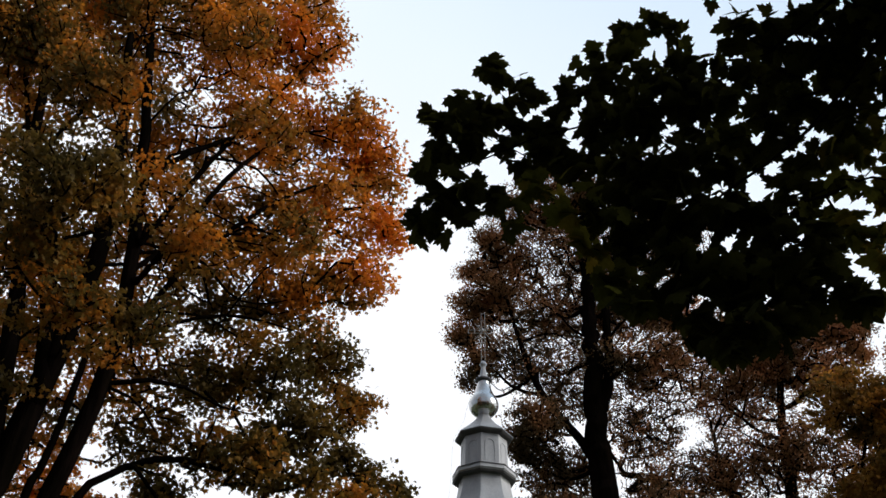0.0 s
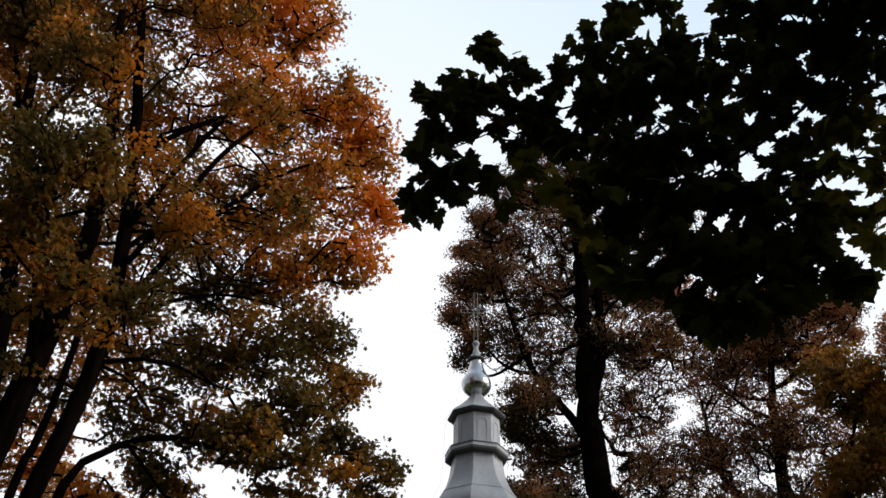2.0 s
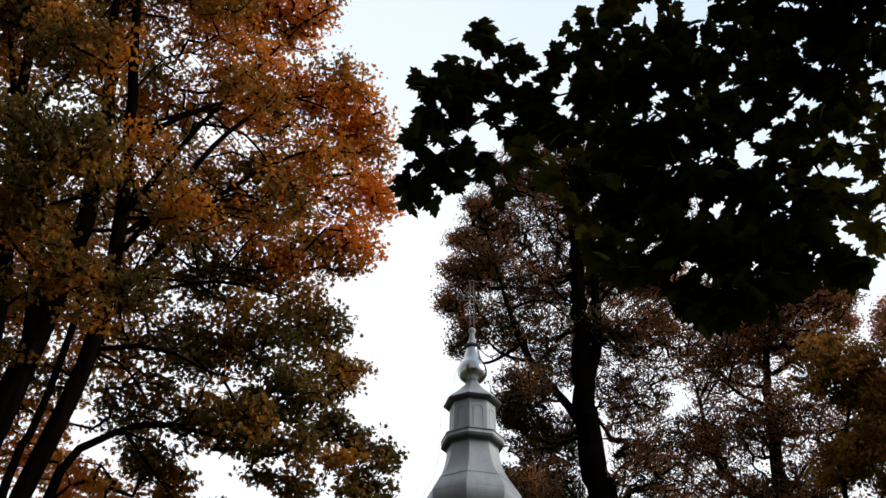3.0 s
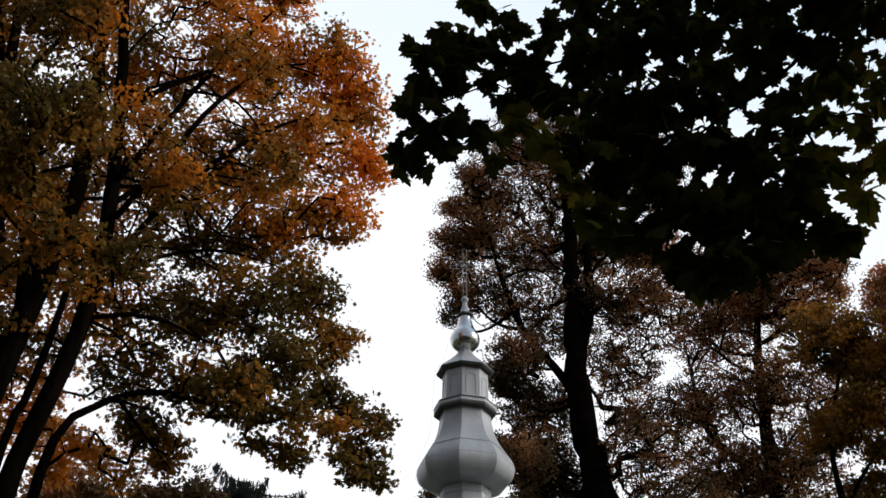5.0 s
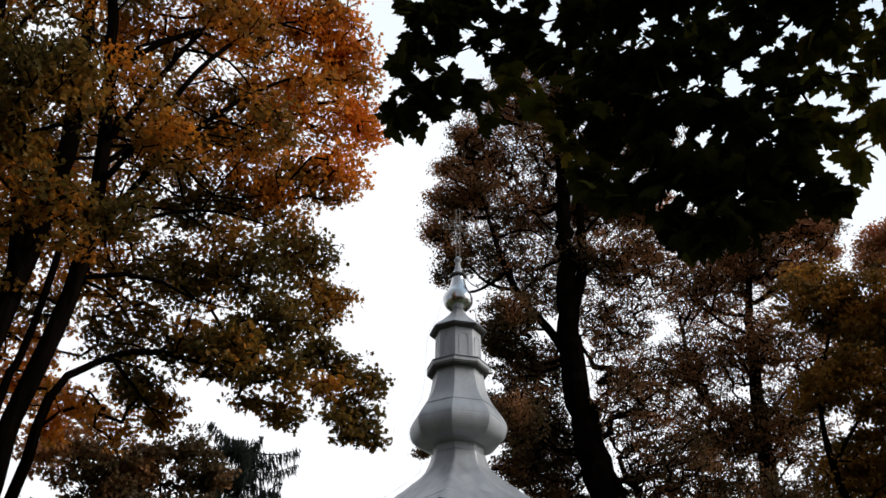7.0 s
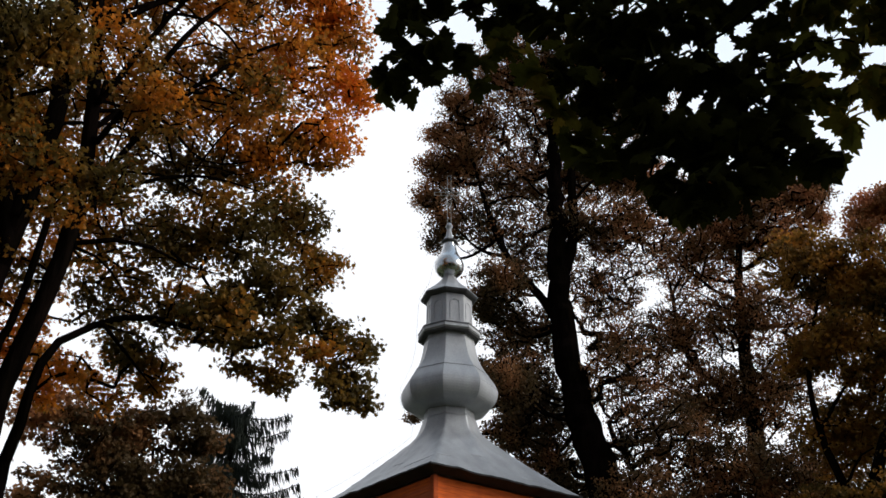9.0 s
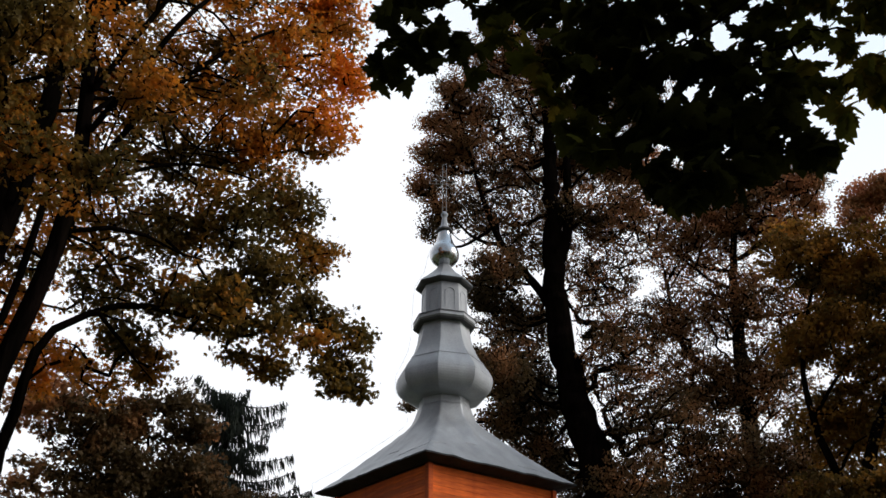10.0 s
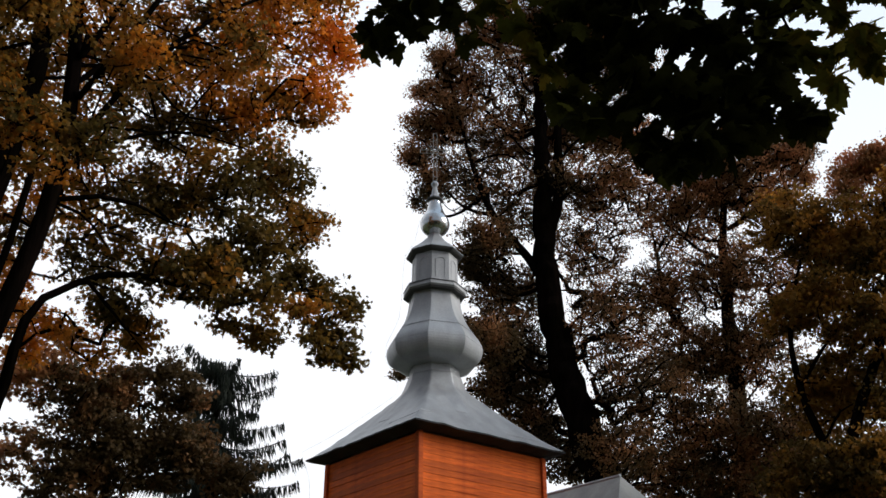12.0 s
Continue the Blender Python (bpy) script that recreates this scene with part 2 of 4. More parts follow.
MAPLE_LOW = [
    (-2.2, 12.8, 9.5, 0.7, 0.23, 1),
    (-2.9, 12.2, 9, 0.68, 0.23, 1),
    (-3.6, 12.3, 8.6, 0.67, 0.23, 0.8),
    (-1.8, 12.9, 8.7, 0.54, 0.28, 1),
    (-2.3, 11.8, 7.8, 0.59, 0.08, 1),
    (-2.7, 11.2, 7, 0.51, 0.03, 0.9),
    (-1.8, 12.9, 7.8, 0.43, 0.13, 1),
    (-1.3, 12.9, 7.5, 0.37, 0.08, 1),
    (-0.9, 13, 7.3, 0.23, 0.08, 1),
    (-4.8, 13.1, 9.4, 0.86, 0.23, 0.7),
    (-4.8, 13.1, 8.2, 0.78, 0.28, 0.7),
]
MAPLE_HANGING = [
    (-1.4, 12.9, 6.9, 0.29, 0.1, 0.9),
    (-1.2, 12.9, 6.5, 0.21, 0.05, 1.5),
    (-1.1, 13, 6.8, 0.31, 0.1, 1.4),
    (-0.9, 13, 6.5, 0.2, 0.15, 1.2),
    (-2, 12.3, 6.6, 0.31, 0.05, 0.8),
    (-4.6, 13.2, 6.9, 0.67, 0.45, 0.4),
    (-3.6, 12.5, 7.7, 0.57, 0.25, 0.8),
    (-2.8, 12.2, 7.6, 0.48, 0.2, 0.9),
    (-2, 11.8, 6.9, 0.46, 0.1, 0.8),
    (-6.4, 14.1, 9.5, 0.96, 0.45, 0.5),
    (-7, 14.4, 8, 0.83, 0.5, 0.5),
]
MAPLE_INNER = [
    (-4.07, 12.31, 6.77, 0.28, 0.25, 0.8),
    (-3.8, 12.43, 6.55, 0.22, 0.25, 0.9),
    (-4.35, 12.27, 7.05, 0.3, 0.3, 0.7),
    (-5.55, 13.58, 7.21, 0.38, 0.48, 0.8),
    (-5.94, 13.78, 6.87, 0.34, 0.45, 0.7),
    (-0.94, 12.75, 7.11, 0.16, 0.2, 1.3),
    (-1.23, 12.58, 6.41, 0.1, 0.12, 1.5),
    (-1.4, 12.37, 6.58, 0.17, 0.12, 1.2),
    (-1.55, 12.34, 7.03, 0.27, 0.2, 1),
]
MAPLE_LEFT = [
    (-5.26, 8.95, 8.80, 0.55, 0.22, 0.6),
    (-5.30, 9.38, 7.93, 0.41, 0.22, 0.6),
    (-4.59, 9.30, 8.21, 0.48, 0.2, 0.6),
    (-5.00, 8.72, 9.43, 0.49, 0.18, 0.7),
    (-5.76, 8.64, 10.14, 0.44, 0.3, 0.5),
    (-4.35, 9.64, 7.62, 0.34, 0.25, 0.5),
    (-5.71, 10.40, 7.58, 0.36, 0.3, 0.5),
]
MAPLE_SPRAYS = [
    (-3.96, 12.22, 6.93, 0.28, 0.2, 0.8),
    (-3.64, 12.33, 6.73, 0.22, 0.2, 0.9),
    (-3.81, 12.48, 6.45, 0.16, 0.2, 1),
    (-4.21, 12.27, 7.05, 0.22, 0.25, 0.8),
    (-2.65, 12.04, 6.79, 0.25, 0.15, 1.53),
    (-2.35, 12.11, 6.67, 0.26, 0.15, 1.53),
    (-2.1, 12.21, 6.48, 0.17, 0.12, 1.87),
    (-2.53, 12.04, 6.99, 0.28, 0.2, 0.8),
    (-3.09, 12.01, 7.06, 0.16, 0.2, 0.8),
    (-5.99, 13.23, 7.84, 0.34, 0.5, 0.4),
]
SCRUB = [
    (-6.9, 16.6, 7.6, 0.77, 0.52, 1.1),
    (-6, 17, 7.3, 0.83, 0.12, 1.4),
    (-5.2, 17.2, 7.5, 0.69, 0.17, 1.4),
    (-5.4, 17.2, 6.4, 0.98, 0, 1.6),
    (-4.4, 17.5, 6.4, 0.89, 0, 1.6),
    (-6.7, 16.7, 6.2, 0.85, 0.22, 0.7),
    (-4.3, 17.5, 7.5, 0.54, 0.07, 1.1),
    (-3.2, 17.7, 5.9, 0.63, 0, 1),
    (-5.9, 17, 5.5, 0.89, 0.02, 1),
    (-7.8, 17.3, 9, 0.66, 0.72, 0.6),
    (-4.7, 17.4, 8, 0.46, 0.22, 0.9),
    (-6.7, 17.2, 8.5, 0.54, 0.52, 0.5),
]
LINDEN_TOP = [
    (2.1, 24.9, 22.8, 1.33, 0.38, 0.952),
    (3.6, 24.7, 23.1, 1.52, 0.33, 0.952),
    (5.7, 24.3, 23.3, 1.7, 0.28, 0.85),
    (1.3, 25, 20.9, 1.11, 0.43, 1.06),
    (3, 24.8, 20.6, 1.47, 0.38, 0.744),
    (5, 25.5, 21.4, 1.71, 0.28, 0.744),
    (0.6, 25, 19.2, 0.94, 0.48, 1.06),
    (0.1, 25, 18, 0.71, 0.48, 1.06),
    (1.8, 24.9, 18.4, 1.42, 0.38, 0.637),
    (3.5, 25.8, 18.8, 1.47, 0.28, 0.531),
    (0.5, 24.5, 16.5, 0.65, 0.33, 0.952),
    (1.5, 25, 16.8, 1.04, 0.18, 0.637),
    (6.5, 24.1, 20.8, 1.63, 0.28, 0.85),
    (1.7, 24.9, 14.1, 0.7, 0.05, 1.6),
    (1.6, 24.9, 11.9, 0.61, 0.05, 1.6),
    (2.1, 24.9, 10.2, 0.7, 0.05, 1.6),
    (4.2, 25.7, 8.3, 0.65, 0.05, 1.7),
]
LINDEN_EDGE = [
    (0.1, 24.7, 18.8, 0.61, 0.5, 1.2),
    (-0.1, 24.8, 17.6, 0.49, 0.5, 1.2),
    (0.3, 24.6, 20.0, 0.58, 0.5, 1.2),
    (0.2, 25.0, 16.3, 0.45, 0.35, 1),
    (0.9, 24.4, 21.3, 0.70, 0.45, 1.1),
    (1.3, 24.4, 19.2, 0.89, 0.42, 0.8),
    (0.8, 24.5, 17.1, 0.72, 0.35, 0.7),
]
LINDEN_CROWN = [
    (5.41, 25.22, 18.75, 1.09, 0.34, 1),
    (6.67, 25.10, 18.91, 1.09, 0.34, 1),
    (7.51, 24.57, 17.82, 0.97, 0.36, 1),
    (5.67, 24.66, 16.71, 0.95, 0.3, 0.9),
    (4.57, 25.46, 19.35, 1.01, 0.34, 0.8),
    (3.93, 25.12, 16.97, 0.79, 0.3, 0.7),
]
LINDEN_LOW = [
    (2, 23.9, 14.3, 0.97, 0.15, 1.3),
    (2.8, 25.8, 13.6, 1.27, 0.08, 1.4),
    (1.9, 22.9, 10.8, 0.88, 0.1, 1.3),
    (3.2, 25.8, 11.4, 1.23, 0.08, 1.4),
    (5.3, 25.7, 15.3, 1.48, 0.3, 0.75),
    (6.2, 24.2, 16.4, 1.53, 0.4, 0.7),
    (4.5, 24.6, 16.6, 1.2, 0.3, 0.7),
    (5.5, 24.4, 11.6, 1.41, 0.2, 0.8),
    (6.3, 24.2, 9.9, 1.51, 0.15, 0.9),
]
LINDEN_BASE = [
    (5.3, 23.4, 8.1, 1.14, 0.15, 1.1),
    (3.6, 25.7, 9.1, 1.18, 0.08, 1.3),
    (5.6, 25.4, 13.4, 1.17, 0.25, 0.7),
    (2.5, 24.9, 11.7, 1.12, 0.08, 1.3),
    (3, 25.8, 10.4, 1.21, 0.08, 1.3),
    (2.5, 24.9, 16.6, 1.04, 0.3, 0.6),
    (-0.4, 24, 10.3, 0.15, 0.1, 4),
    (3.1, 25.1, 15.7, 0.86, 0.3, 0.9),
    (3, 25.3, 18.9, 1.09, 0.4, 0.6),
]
ASH = [
    (8.2, 25.7, 16.3, 1.6, 0.48, 0.92),
    (10, 25.1, 17, 1.41, 0.53, 1.15),
    (7.6, 25.9, 13.7, 1.54, 0.33, 1.03),
    (9.6, 25.2, 14.1, 1.52, 0.43, 0.92),
    (8, 25.8, 11.5, 1.48, 0.28, 1.15),
    (9.7, 25.2, 11.6, 1.46, 0.28, 1.15),
    (8.1, 24.7, 9.1, 1.52, 0.18, 1.38),
    (9.8, 24.1, 8.6, 1.48, 0.18, 1.49),
    (11.7, 24.3, 17.6, 0.78, 0.48, 0.92),
    (11.4, 24.5, 13.4, 1.47, 0.43, 0.805),
    (7.1, 25, 7.8, 1.5, 0.18, 1.38),
    (8.8, 24.5, 7.5, 1.32, 0.15, 1.38),
]
ASH_TOP = [
    (8.71, 25.01, 18.02, 0.98, 0.4, 1),
    (9.78, 24.81, 18.33, 0.86, 0.42, 1),
    (11.21, 24.92, 18.10, 0.89, 0.5, 1.1),
    (11.90, 24.40, 17.98, 0.53, 0.6, 1.3),
    (12.00, 24.84, 17.22, 0.53, 0.55, 1.2),
    (11.02, 24.73, 16.43, 0.86, 0.5, 1.1),
    (8.93, 25.20, 16.68, 0.88, 0.4, 0.9),
]
RIGHT_TREE = [
    (8.3, 18.2, 11.8, 1, 0.32, 1.15),
    (9.2, 17.8, 11.3, 1.1, 0.34, 1.26),
    (9.9, 17.4, 10.8, 1.07, 0.38, 1.26),
    (8.8, 18, 9.8, 1.07, 0.3, 1.03),
    (9.5, 17.6, 9.2, 1.04, 0.32, 1.03),
    (8, 18.3, 9.7, 0.72, 0.3, 0.92),
    (9.5, 18.8, 8.1, 1.3, 0.3, 1.09),
    (8.7, 19.1, 8.2, 1.08, 0.28, 1.03),
    (8.9, 17.9, 6.2, 1.09, 0.22, 1.72),
    (7.9, 18.4, 6.2, 1, 0.2, 1.72),
    (10.6, 17, 12, 0.84, 0.52, 1.15),
]
FAR_TREE = [
    (19.4, 35, 24.4, 0.95, 0.8, 1.2),
    (20.1, 34.6, 24.1, 1.11, 0.8, 1.2),
    (21.2, 33.9, 24.3, 1.47, 0.8, 1),
    (19, 35.2, 23.3, 1.12, 0.8, 1),
]
BOUGH_TIP = [
    (-0.22, 5.12, 5.89, 0.1, 0.2, 1.08),
    (-0.13, 5.06, 6.14, 0.12, 0.1, 1.08),
    (-0.19, 5.05, 6.47, 0.09, 0.15, 1.08),
    (-0.14, 4.97, 6.73, 0.11, 0.15, 1.08),
    (-0.02, 4.98, 6.57, 0.19, 0.05, 1.32),
    (-0.01, 4.99, 7.03, 0.11, 0.15, 1.2),
    (0.26, 5.08, 7.41, 0.14, 0.15, 1.2),
    (0.19, 5.08, 6.92, 0.21, 0.05, 1.32),
    (0.49, 5.1, 7.23, 0.14, 0.1, 1.2),
    (-0.03, 4.97, 5.92, 0.16, 0.05, 1.44),
    (0.2, 5, 6.05, 0.1, 0.05, 1.08),
    (0.49, 5.07, 6.46, 0.17, 0.1, 1.2),
    (0.68, 5.03, 6.69, 0.16, 0.1, 1.2),
    (0.71, 5.1, 7.09, 0.1, 0.1, 1.08),
    (0.27, 4.83, 5.63, 0.12, 0.3, 1.08),
    (0.55, 4.84, 5.95, 0.15, 0.5, 0.72),
]
BOUGH_TOP = [
    (1.02, 5.02, 7.52, 0.12, 0.2, 1),
    (1.22, 4.98, 7.74, 0.13, 0.15, 1.1),
    (1.41, 4.95, 7.79, 0.13, 0.15, 1.1),
    (1.64, 4.96, 7.78, 0.07, 0.2, 0.8),
    (1.32, 4.95, 7.29, 0.21, 0.1, 1.2),
    (0.99, 4.92, 7, 0.21, 0.1, 1.2),
    (1.67, 4.91, 7.36, 0.14, 0.1, 1),
    (1.83, 4.82, 7.32, 0.1, 0.15, 1),
    (1.48, 4.8, 6.84, 0.25, 0.05, 1.3),
    (1.13, 4.88, 6.57, 0.31, 0.05, 1.3),
    (1.69, 4.8, 6.69, 0.29, 0.05, 1.2),
    (0.88, 4.89, 6.23, 0.24, 0.1, 1.2),
    (2.05, 4.83, 7.48, 0.12, 0.15, 1),
    (2.28, 4.78, 7.7, 0.19, 0.1, 1.1),
    (2.06, 4.87, 7.1, 0.18, 0.1, 1),
]
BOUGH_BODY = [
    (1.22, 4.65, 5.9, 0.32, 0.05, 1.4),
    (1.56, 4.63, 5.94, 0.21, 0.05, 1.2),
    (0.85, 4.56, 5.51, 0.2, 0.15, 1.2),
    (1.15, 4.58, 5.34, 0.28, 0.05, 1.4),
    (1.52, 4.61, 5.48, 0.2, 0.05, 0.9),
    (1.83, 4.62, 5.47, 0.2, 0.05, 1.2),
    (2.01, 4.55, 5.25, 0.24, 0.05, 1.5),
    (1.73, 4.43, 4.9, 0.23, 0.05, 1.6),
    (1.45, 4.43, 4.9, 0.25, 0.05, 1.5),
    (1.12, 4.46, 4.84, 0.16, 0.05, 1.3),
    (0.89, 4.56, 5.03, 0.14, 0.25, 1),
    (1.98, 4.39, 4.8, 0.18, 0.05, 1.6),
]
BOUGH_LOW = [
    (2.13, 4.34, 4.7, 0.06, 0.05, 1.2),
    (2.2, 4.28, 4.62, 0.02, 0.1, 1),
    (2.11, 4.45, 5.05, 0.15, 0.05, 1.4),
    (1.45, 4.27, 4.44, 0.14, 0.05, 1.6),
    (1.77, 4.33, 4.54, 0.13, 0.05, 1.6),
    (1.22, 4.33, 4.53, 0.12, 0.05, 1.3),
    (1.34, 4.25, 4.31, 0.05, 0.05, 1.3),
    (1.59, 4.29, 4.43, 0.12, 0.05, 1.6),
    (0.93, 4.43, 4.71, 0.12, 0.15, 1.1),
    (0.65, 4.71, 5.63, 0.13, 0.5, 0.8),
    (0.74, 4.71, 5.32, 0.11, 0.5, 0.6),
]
BOUGH_BACK = [
    (2.61, 4.97, 7.8, 0.22, 0.1, 1.17),
    (3.08, 5.05, 8.04, 0.28, 0.1, 1.3),
    (3.34, 5, 7.8, 0.27, 0.1, 1.43),
    (2.89, 5.29, 7.73, 0.21, 0.1, 1.17),
    (3.27, 5.29, 7.58, 0.26, 0.15, 1.3),
    (2.39, 5.39, 7.26, 0.19, 0.1, 1.17),
    (2.02, 5.2, 6.84, 0.16, 0.05, 1.17),
    (2.65, 5.38, 7.45, 0.15, 0.1, 0.78),
    (2.64, 5.57, 7.05, 0.16, 0.1, 0.91),
    (2.27, 5.41, 6.74, 0.16, 0.1, 0.78),
    (2.41, 5.39, 6.45, 0.18, 0.1, 1.17),
    (2.97, 5.46, 7.04, 0.19, 0.3, 0.78),
    (3.26, 5.39, 7.13, 0.2, 0.4, 1.04),
    (2.59, 5.31, 6.24, 0.17, 0.2, 1.04),
]
BOUGH_SIDE = [
    (2.78, 5.17, 6.26, 0.15, 0.5, 0.75),
    (2.92, 5, 6.16, 0.16, 0.5, 1),
    (2.73, 4.9, 5.63, 0.13, 0.55, 1.12),
    (2.62, 4.99, 5.68, 0.11, 0.6, 0.88),
    (2.61, 5.07, 5.9, 0.09, 0.4, 0.88),
    (2.66, 4.88, 5.33, 0.05, 0.6, 1),
    (2.9, 5.47, 7.34, 0.14, 0.3, 0.62),
    (2.48, 5.12, 9.06, 0.46, 0.1, 1.5),
    (3.22, 4.98, 8.94, 0.52, 0.1, 1.5),
    (3.57, 4.77, 8.09, 0.44, 0.1, 1.5),
    (3.55, 5.09, 7.36, 0.31, 0.2, 1.25),
    (3.34, 5.11, 6.52, 0.25, 0.4, 1.25),
    (3.08, 5.01, 5.83, 0.19, 0.5, 1.25),
    (2.73, 5.60, 6.91, 0.15, 0.1, 1),
    (2.53, 5.48, 7.10, 0.12, 0.1, 0.8),
]
BOUGH_FILL = [
    (-0.28, 5.12, 5.89, 0.06, 0.25, 1),
    (-0.25, 5.11, 6.38, 0.07, 0.2, 1),
    (-0.24, 4.96, 6.74, 0.06, 0.2, 1),
    (0.34, 5.09, 6.6, 0.13, 0.1, 0.9),
    (0.46, 5.08, 6.78, 0.1, 0.1, 0.8),
    (0.73, 5.03, 6.37, 0.12, 0.1, 1),
    (2.38, 5.04, 7.54, 0.17, 0.1, 1.2),
    (2.64, 5.17, 7.55, 0.16, 0.1, 1.1),
    (2.35, 5.13, 7.27, 0.17, 0.1, 1.2),
    (2.75, 5.36, 7.32, 0.16, 0.1, 1),
    (2.96, 5.33, 7.36, 0.16, 0.15, 1),
    (3.05, 5.17, 7.73, 0.19, 0.1, 1.1),
    (2.94, 5.32, 6.72, 0.16, 0.4, 0.9),
    (3.04, 5.29, 7.09, 0.15, 0.2, 0.9),
    (2.03, 5.12, 6.46, 0.14, 0.05, 0.8),
]
STEM_A = [(-5.88, 10.46, 5.3), (-5.64, 10.59, 6.3), (-5.51, 10.66, 7.41), (-5.41, 10.71, 8.46), (-5.32, 10.76, 9.74), (-5.38, 10.73, 11.23), (-5.53, 10.65, 12.76), (-5.8, 10.5, 14.57)]
STEM_D = [(-5.4, 10.6, 7.54), (-5.53, 10.6, 8.21), (-5.63, 10.6, 8.75), (-5.89, 10.6, 9.52), (-6.22, 10.6, 10.34), (-6.55, 10.6, 11.23), (-6.99, 10.6, 12.45), (-7.52, 10.6, 14.09)]
STEM_B = [(-5.22, 11.0, 5.96), (-5.09, 11.0, 6.51), (-4.93, 11.0, 7.27), (-4.84, 11.02, 8.14), (-4.83, 11.05, 8.89), (-4.97, 11.1, 10.43), (-5.21, 11.15, 11.98), (-5.44, 11.2, 13.34), (-5.77, 11.25, 15.17), (-6.3, 11.3, 18.42)]
STEM_C = [(-5.63, 10.6, 5.35), (-5.77, 10.52, 6.71), (-5.91, 10.44, 7.94), (-6.39, 10.74, 9.93), (-6.68, 10.56, 11.43), (-6.95, 10.39, 13.55), (-7.54, 9.97, 15.44)]
STEM_H = [(-5.62, 11.4, 6.25), (-5.51, 11.4, 6.89), (-5.42, 11.4, 7.48), (-5.36, 11.4, 8.05), (-5.35, 11.4, 8.64), (-5.41, 11.45, 9.34), (-5.72, 11.5, 10.63), (-5.95, 11.6, 12.02)]
LIMB_I = [(-4.75, 11.02, 9.63), (-4, 10.46, 10.24), (-3.43, 10.45, 11.34), (-2.96, 11.63, 13.24), (-2.2, 12.81, 14.58)]
LIMB_J = [(-6.64, 10.59, 11.1), (-6.21, 10.27, 11.98), (-5.79, 10.51, 13.28), (-5.57, 10.63, 14.72)]
LIMB_K = [(-4.74, 11.03, 8.49), (-4.17, 11.57, 9.33), (-3.39, 12.03, 9.74), (-2.36, 12.78, 9.83)]
LIMB_D = [(-5.22, 11.6, 5.14), (-5.11, 11.5, 5.58), (-5.08, 11.5, 6.03), (-5.04, 11.5, 6.44), (-4.9, 11.6, 6.79), (-4.57, 11.8, 7.13), (-4.21, 11.9, 7.29), (-3.81, 12.0, 7.33), (-3.35, 12.1, 7.25), (-2.59, 12.3, 7.22), (-1.71, 12.6, 7.23)]
LIMB_E = [(-4.69, 11.05, 8.78), (-3.99, 10.79, 9.77), (-3.22, 11.04, 10.95), (-2.47, 11.74, 12.17), (-1.78, 12.88, 13.19)]
LIMB_F = [(-4.75, 11.05, 7.98), (-4.27, 11.2, 8.13), (-3.83, 11.4, 8.13), (-3.37, 11.7, 8.0), (-2.87, 12.0, 8.01)]
LIMB_G = [(-4.82, 10.99, 10.34), (-4.06, 10.76, 11.62), (-3.43, 11.5, 13.95), (-2.93, 12.25, 16.05)]
LIMB_L = [(-4.72, 11.05, 7.91), (-4.49, 11.2, 7.86), (-4.29, 11.3, 7.7), (-4.14, 11.5, 7.5)]
LIMB_M = [(-4.9, 11.1, 9.9), (-4.43, 11.3, 10.57), (-3.83, 11.5, 10.94), (-3.19, 11.8, 11.12), (-2.42, 12.2, 11.15)]
LIMB_N = [(-5.06, 11.1, 11.82), (-4.52, 11.3, 12.51), (-3.83, 11.6, 13.21), (-2.86, 12.0, 13.7), (-2.11, 12.5, 13.8)]
LIMB_P = [(-4.42, 11.8, 7.13), (-4.06, 11.7, 6.72), (-3.78, 11.7, 6.4), (-3.55, 11.8, 6.16)]
LINDEN_STEM = [(4.89, 24.2, 7.35), (4.58, 24.2, 8.54), (4.17, 24.2, 10.4), (3.9, 24.2, 11.88), (3.74, 24.2, 13.62), (3.71, 24.2, 14.91), (3.8, 24.2, 16.66), (3.84, 24.2, 18.51), (3.88, 24.2, 20.47), (3.93, 24.2, 22.57)]
LINDEN_FORK = [(3.73, 24.3, 14.31), (4.11, 24.3, 15.35), (4.35, 24.3, 16.73), (4.36, 24.3, 18.16), (4.67, 24.3, 19.79), (5.42, 24.3, 22.21)]
LINDEN_LIMB = [(3.75, 24.3, 12.96), (3.36, 24.3, 13.85), (2.74, 24.3, 14.67), (2.15, 24.3, 15.7), (1.67, 24.3, 17.28), (1.29, 24.3, 18.95), (1.03, 24.3, 20.26)]
ASH_STEM = [(8.89, 25.49, 5.73), (9.04, 25.44, 7.78), (9.14, 25.4, 9.65), (9.19, 25.39, 11.67), (9.26, 25.36, 13.45), (9.42, 25.3, 15.33), (9.82, 25.15, 17.27)]
ASH_FORK = [(9.17, 25.39, 10.98), (8.26, 25.7, 12.14), (7.72, 25.87, 12.92), (7.52, 25.93, 14.07), (7.49, 25.94, 15.44)]
RIGHT_STEM = [(8.18, 18.25, 4.56), (8.36, 18.17, 6.13), (9, 17.86, 7.75), (9.48, 17.61, 8.87), (9.82, 17.42, 10.31), (9.91, 17.37, 11.36)]
RIGHT_LIMB = [(8.36, 18.17, 6.13), (7.96, 18.35, 7.91), (7.98, 18.34, 9.4), (8.44, 18.13, 11.05)]
SPRUCE_AXIS = [(-5.68, 25.37, 7.33), (-6.16, 25.26, 11.57)]
BOUGH_A = [(3.14, 3.08, 7.05), (2.79, 4.15, 6.73), (2.26, 4.46, 6.13), (1.7, 4.49, 5.66), (1.21, 4.44, 5.2)]
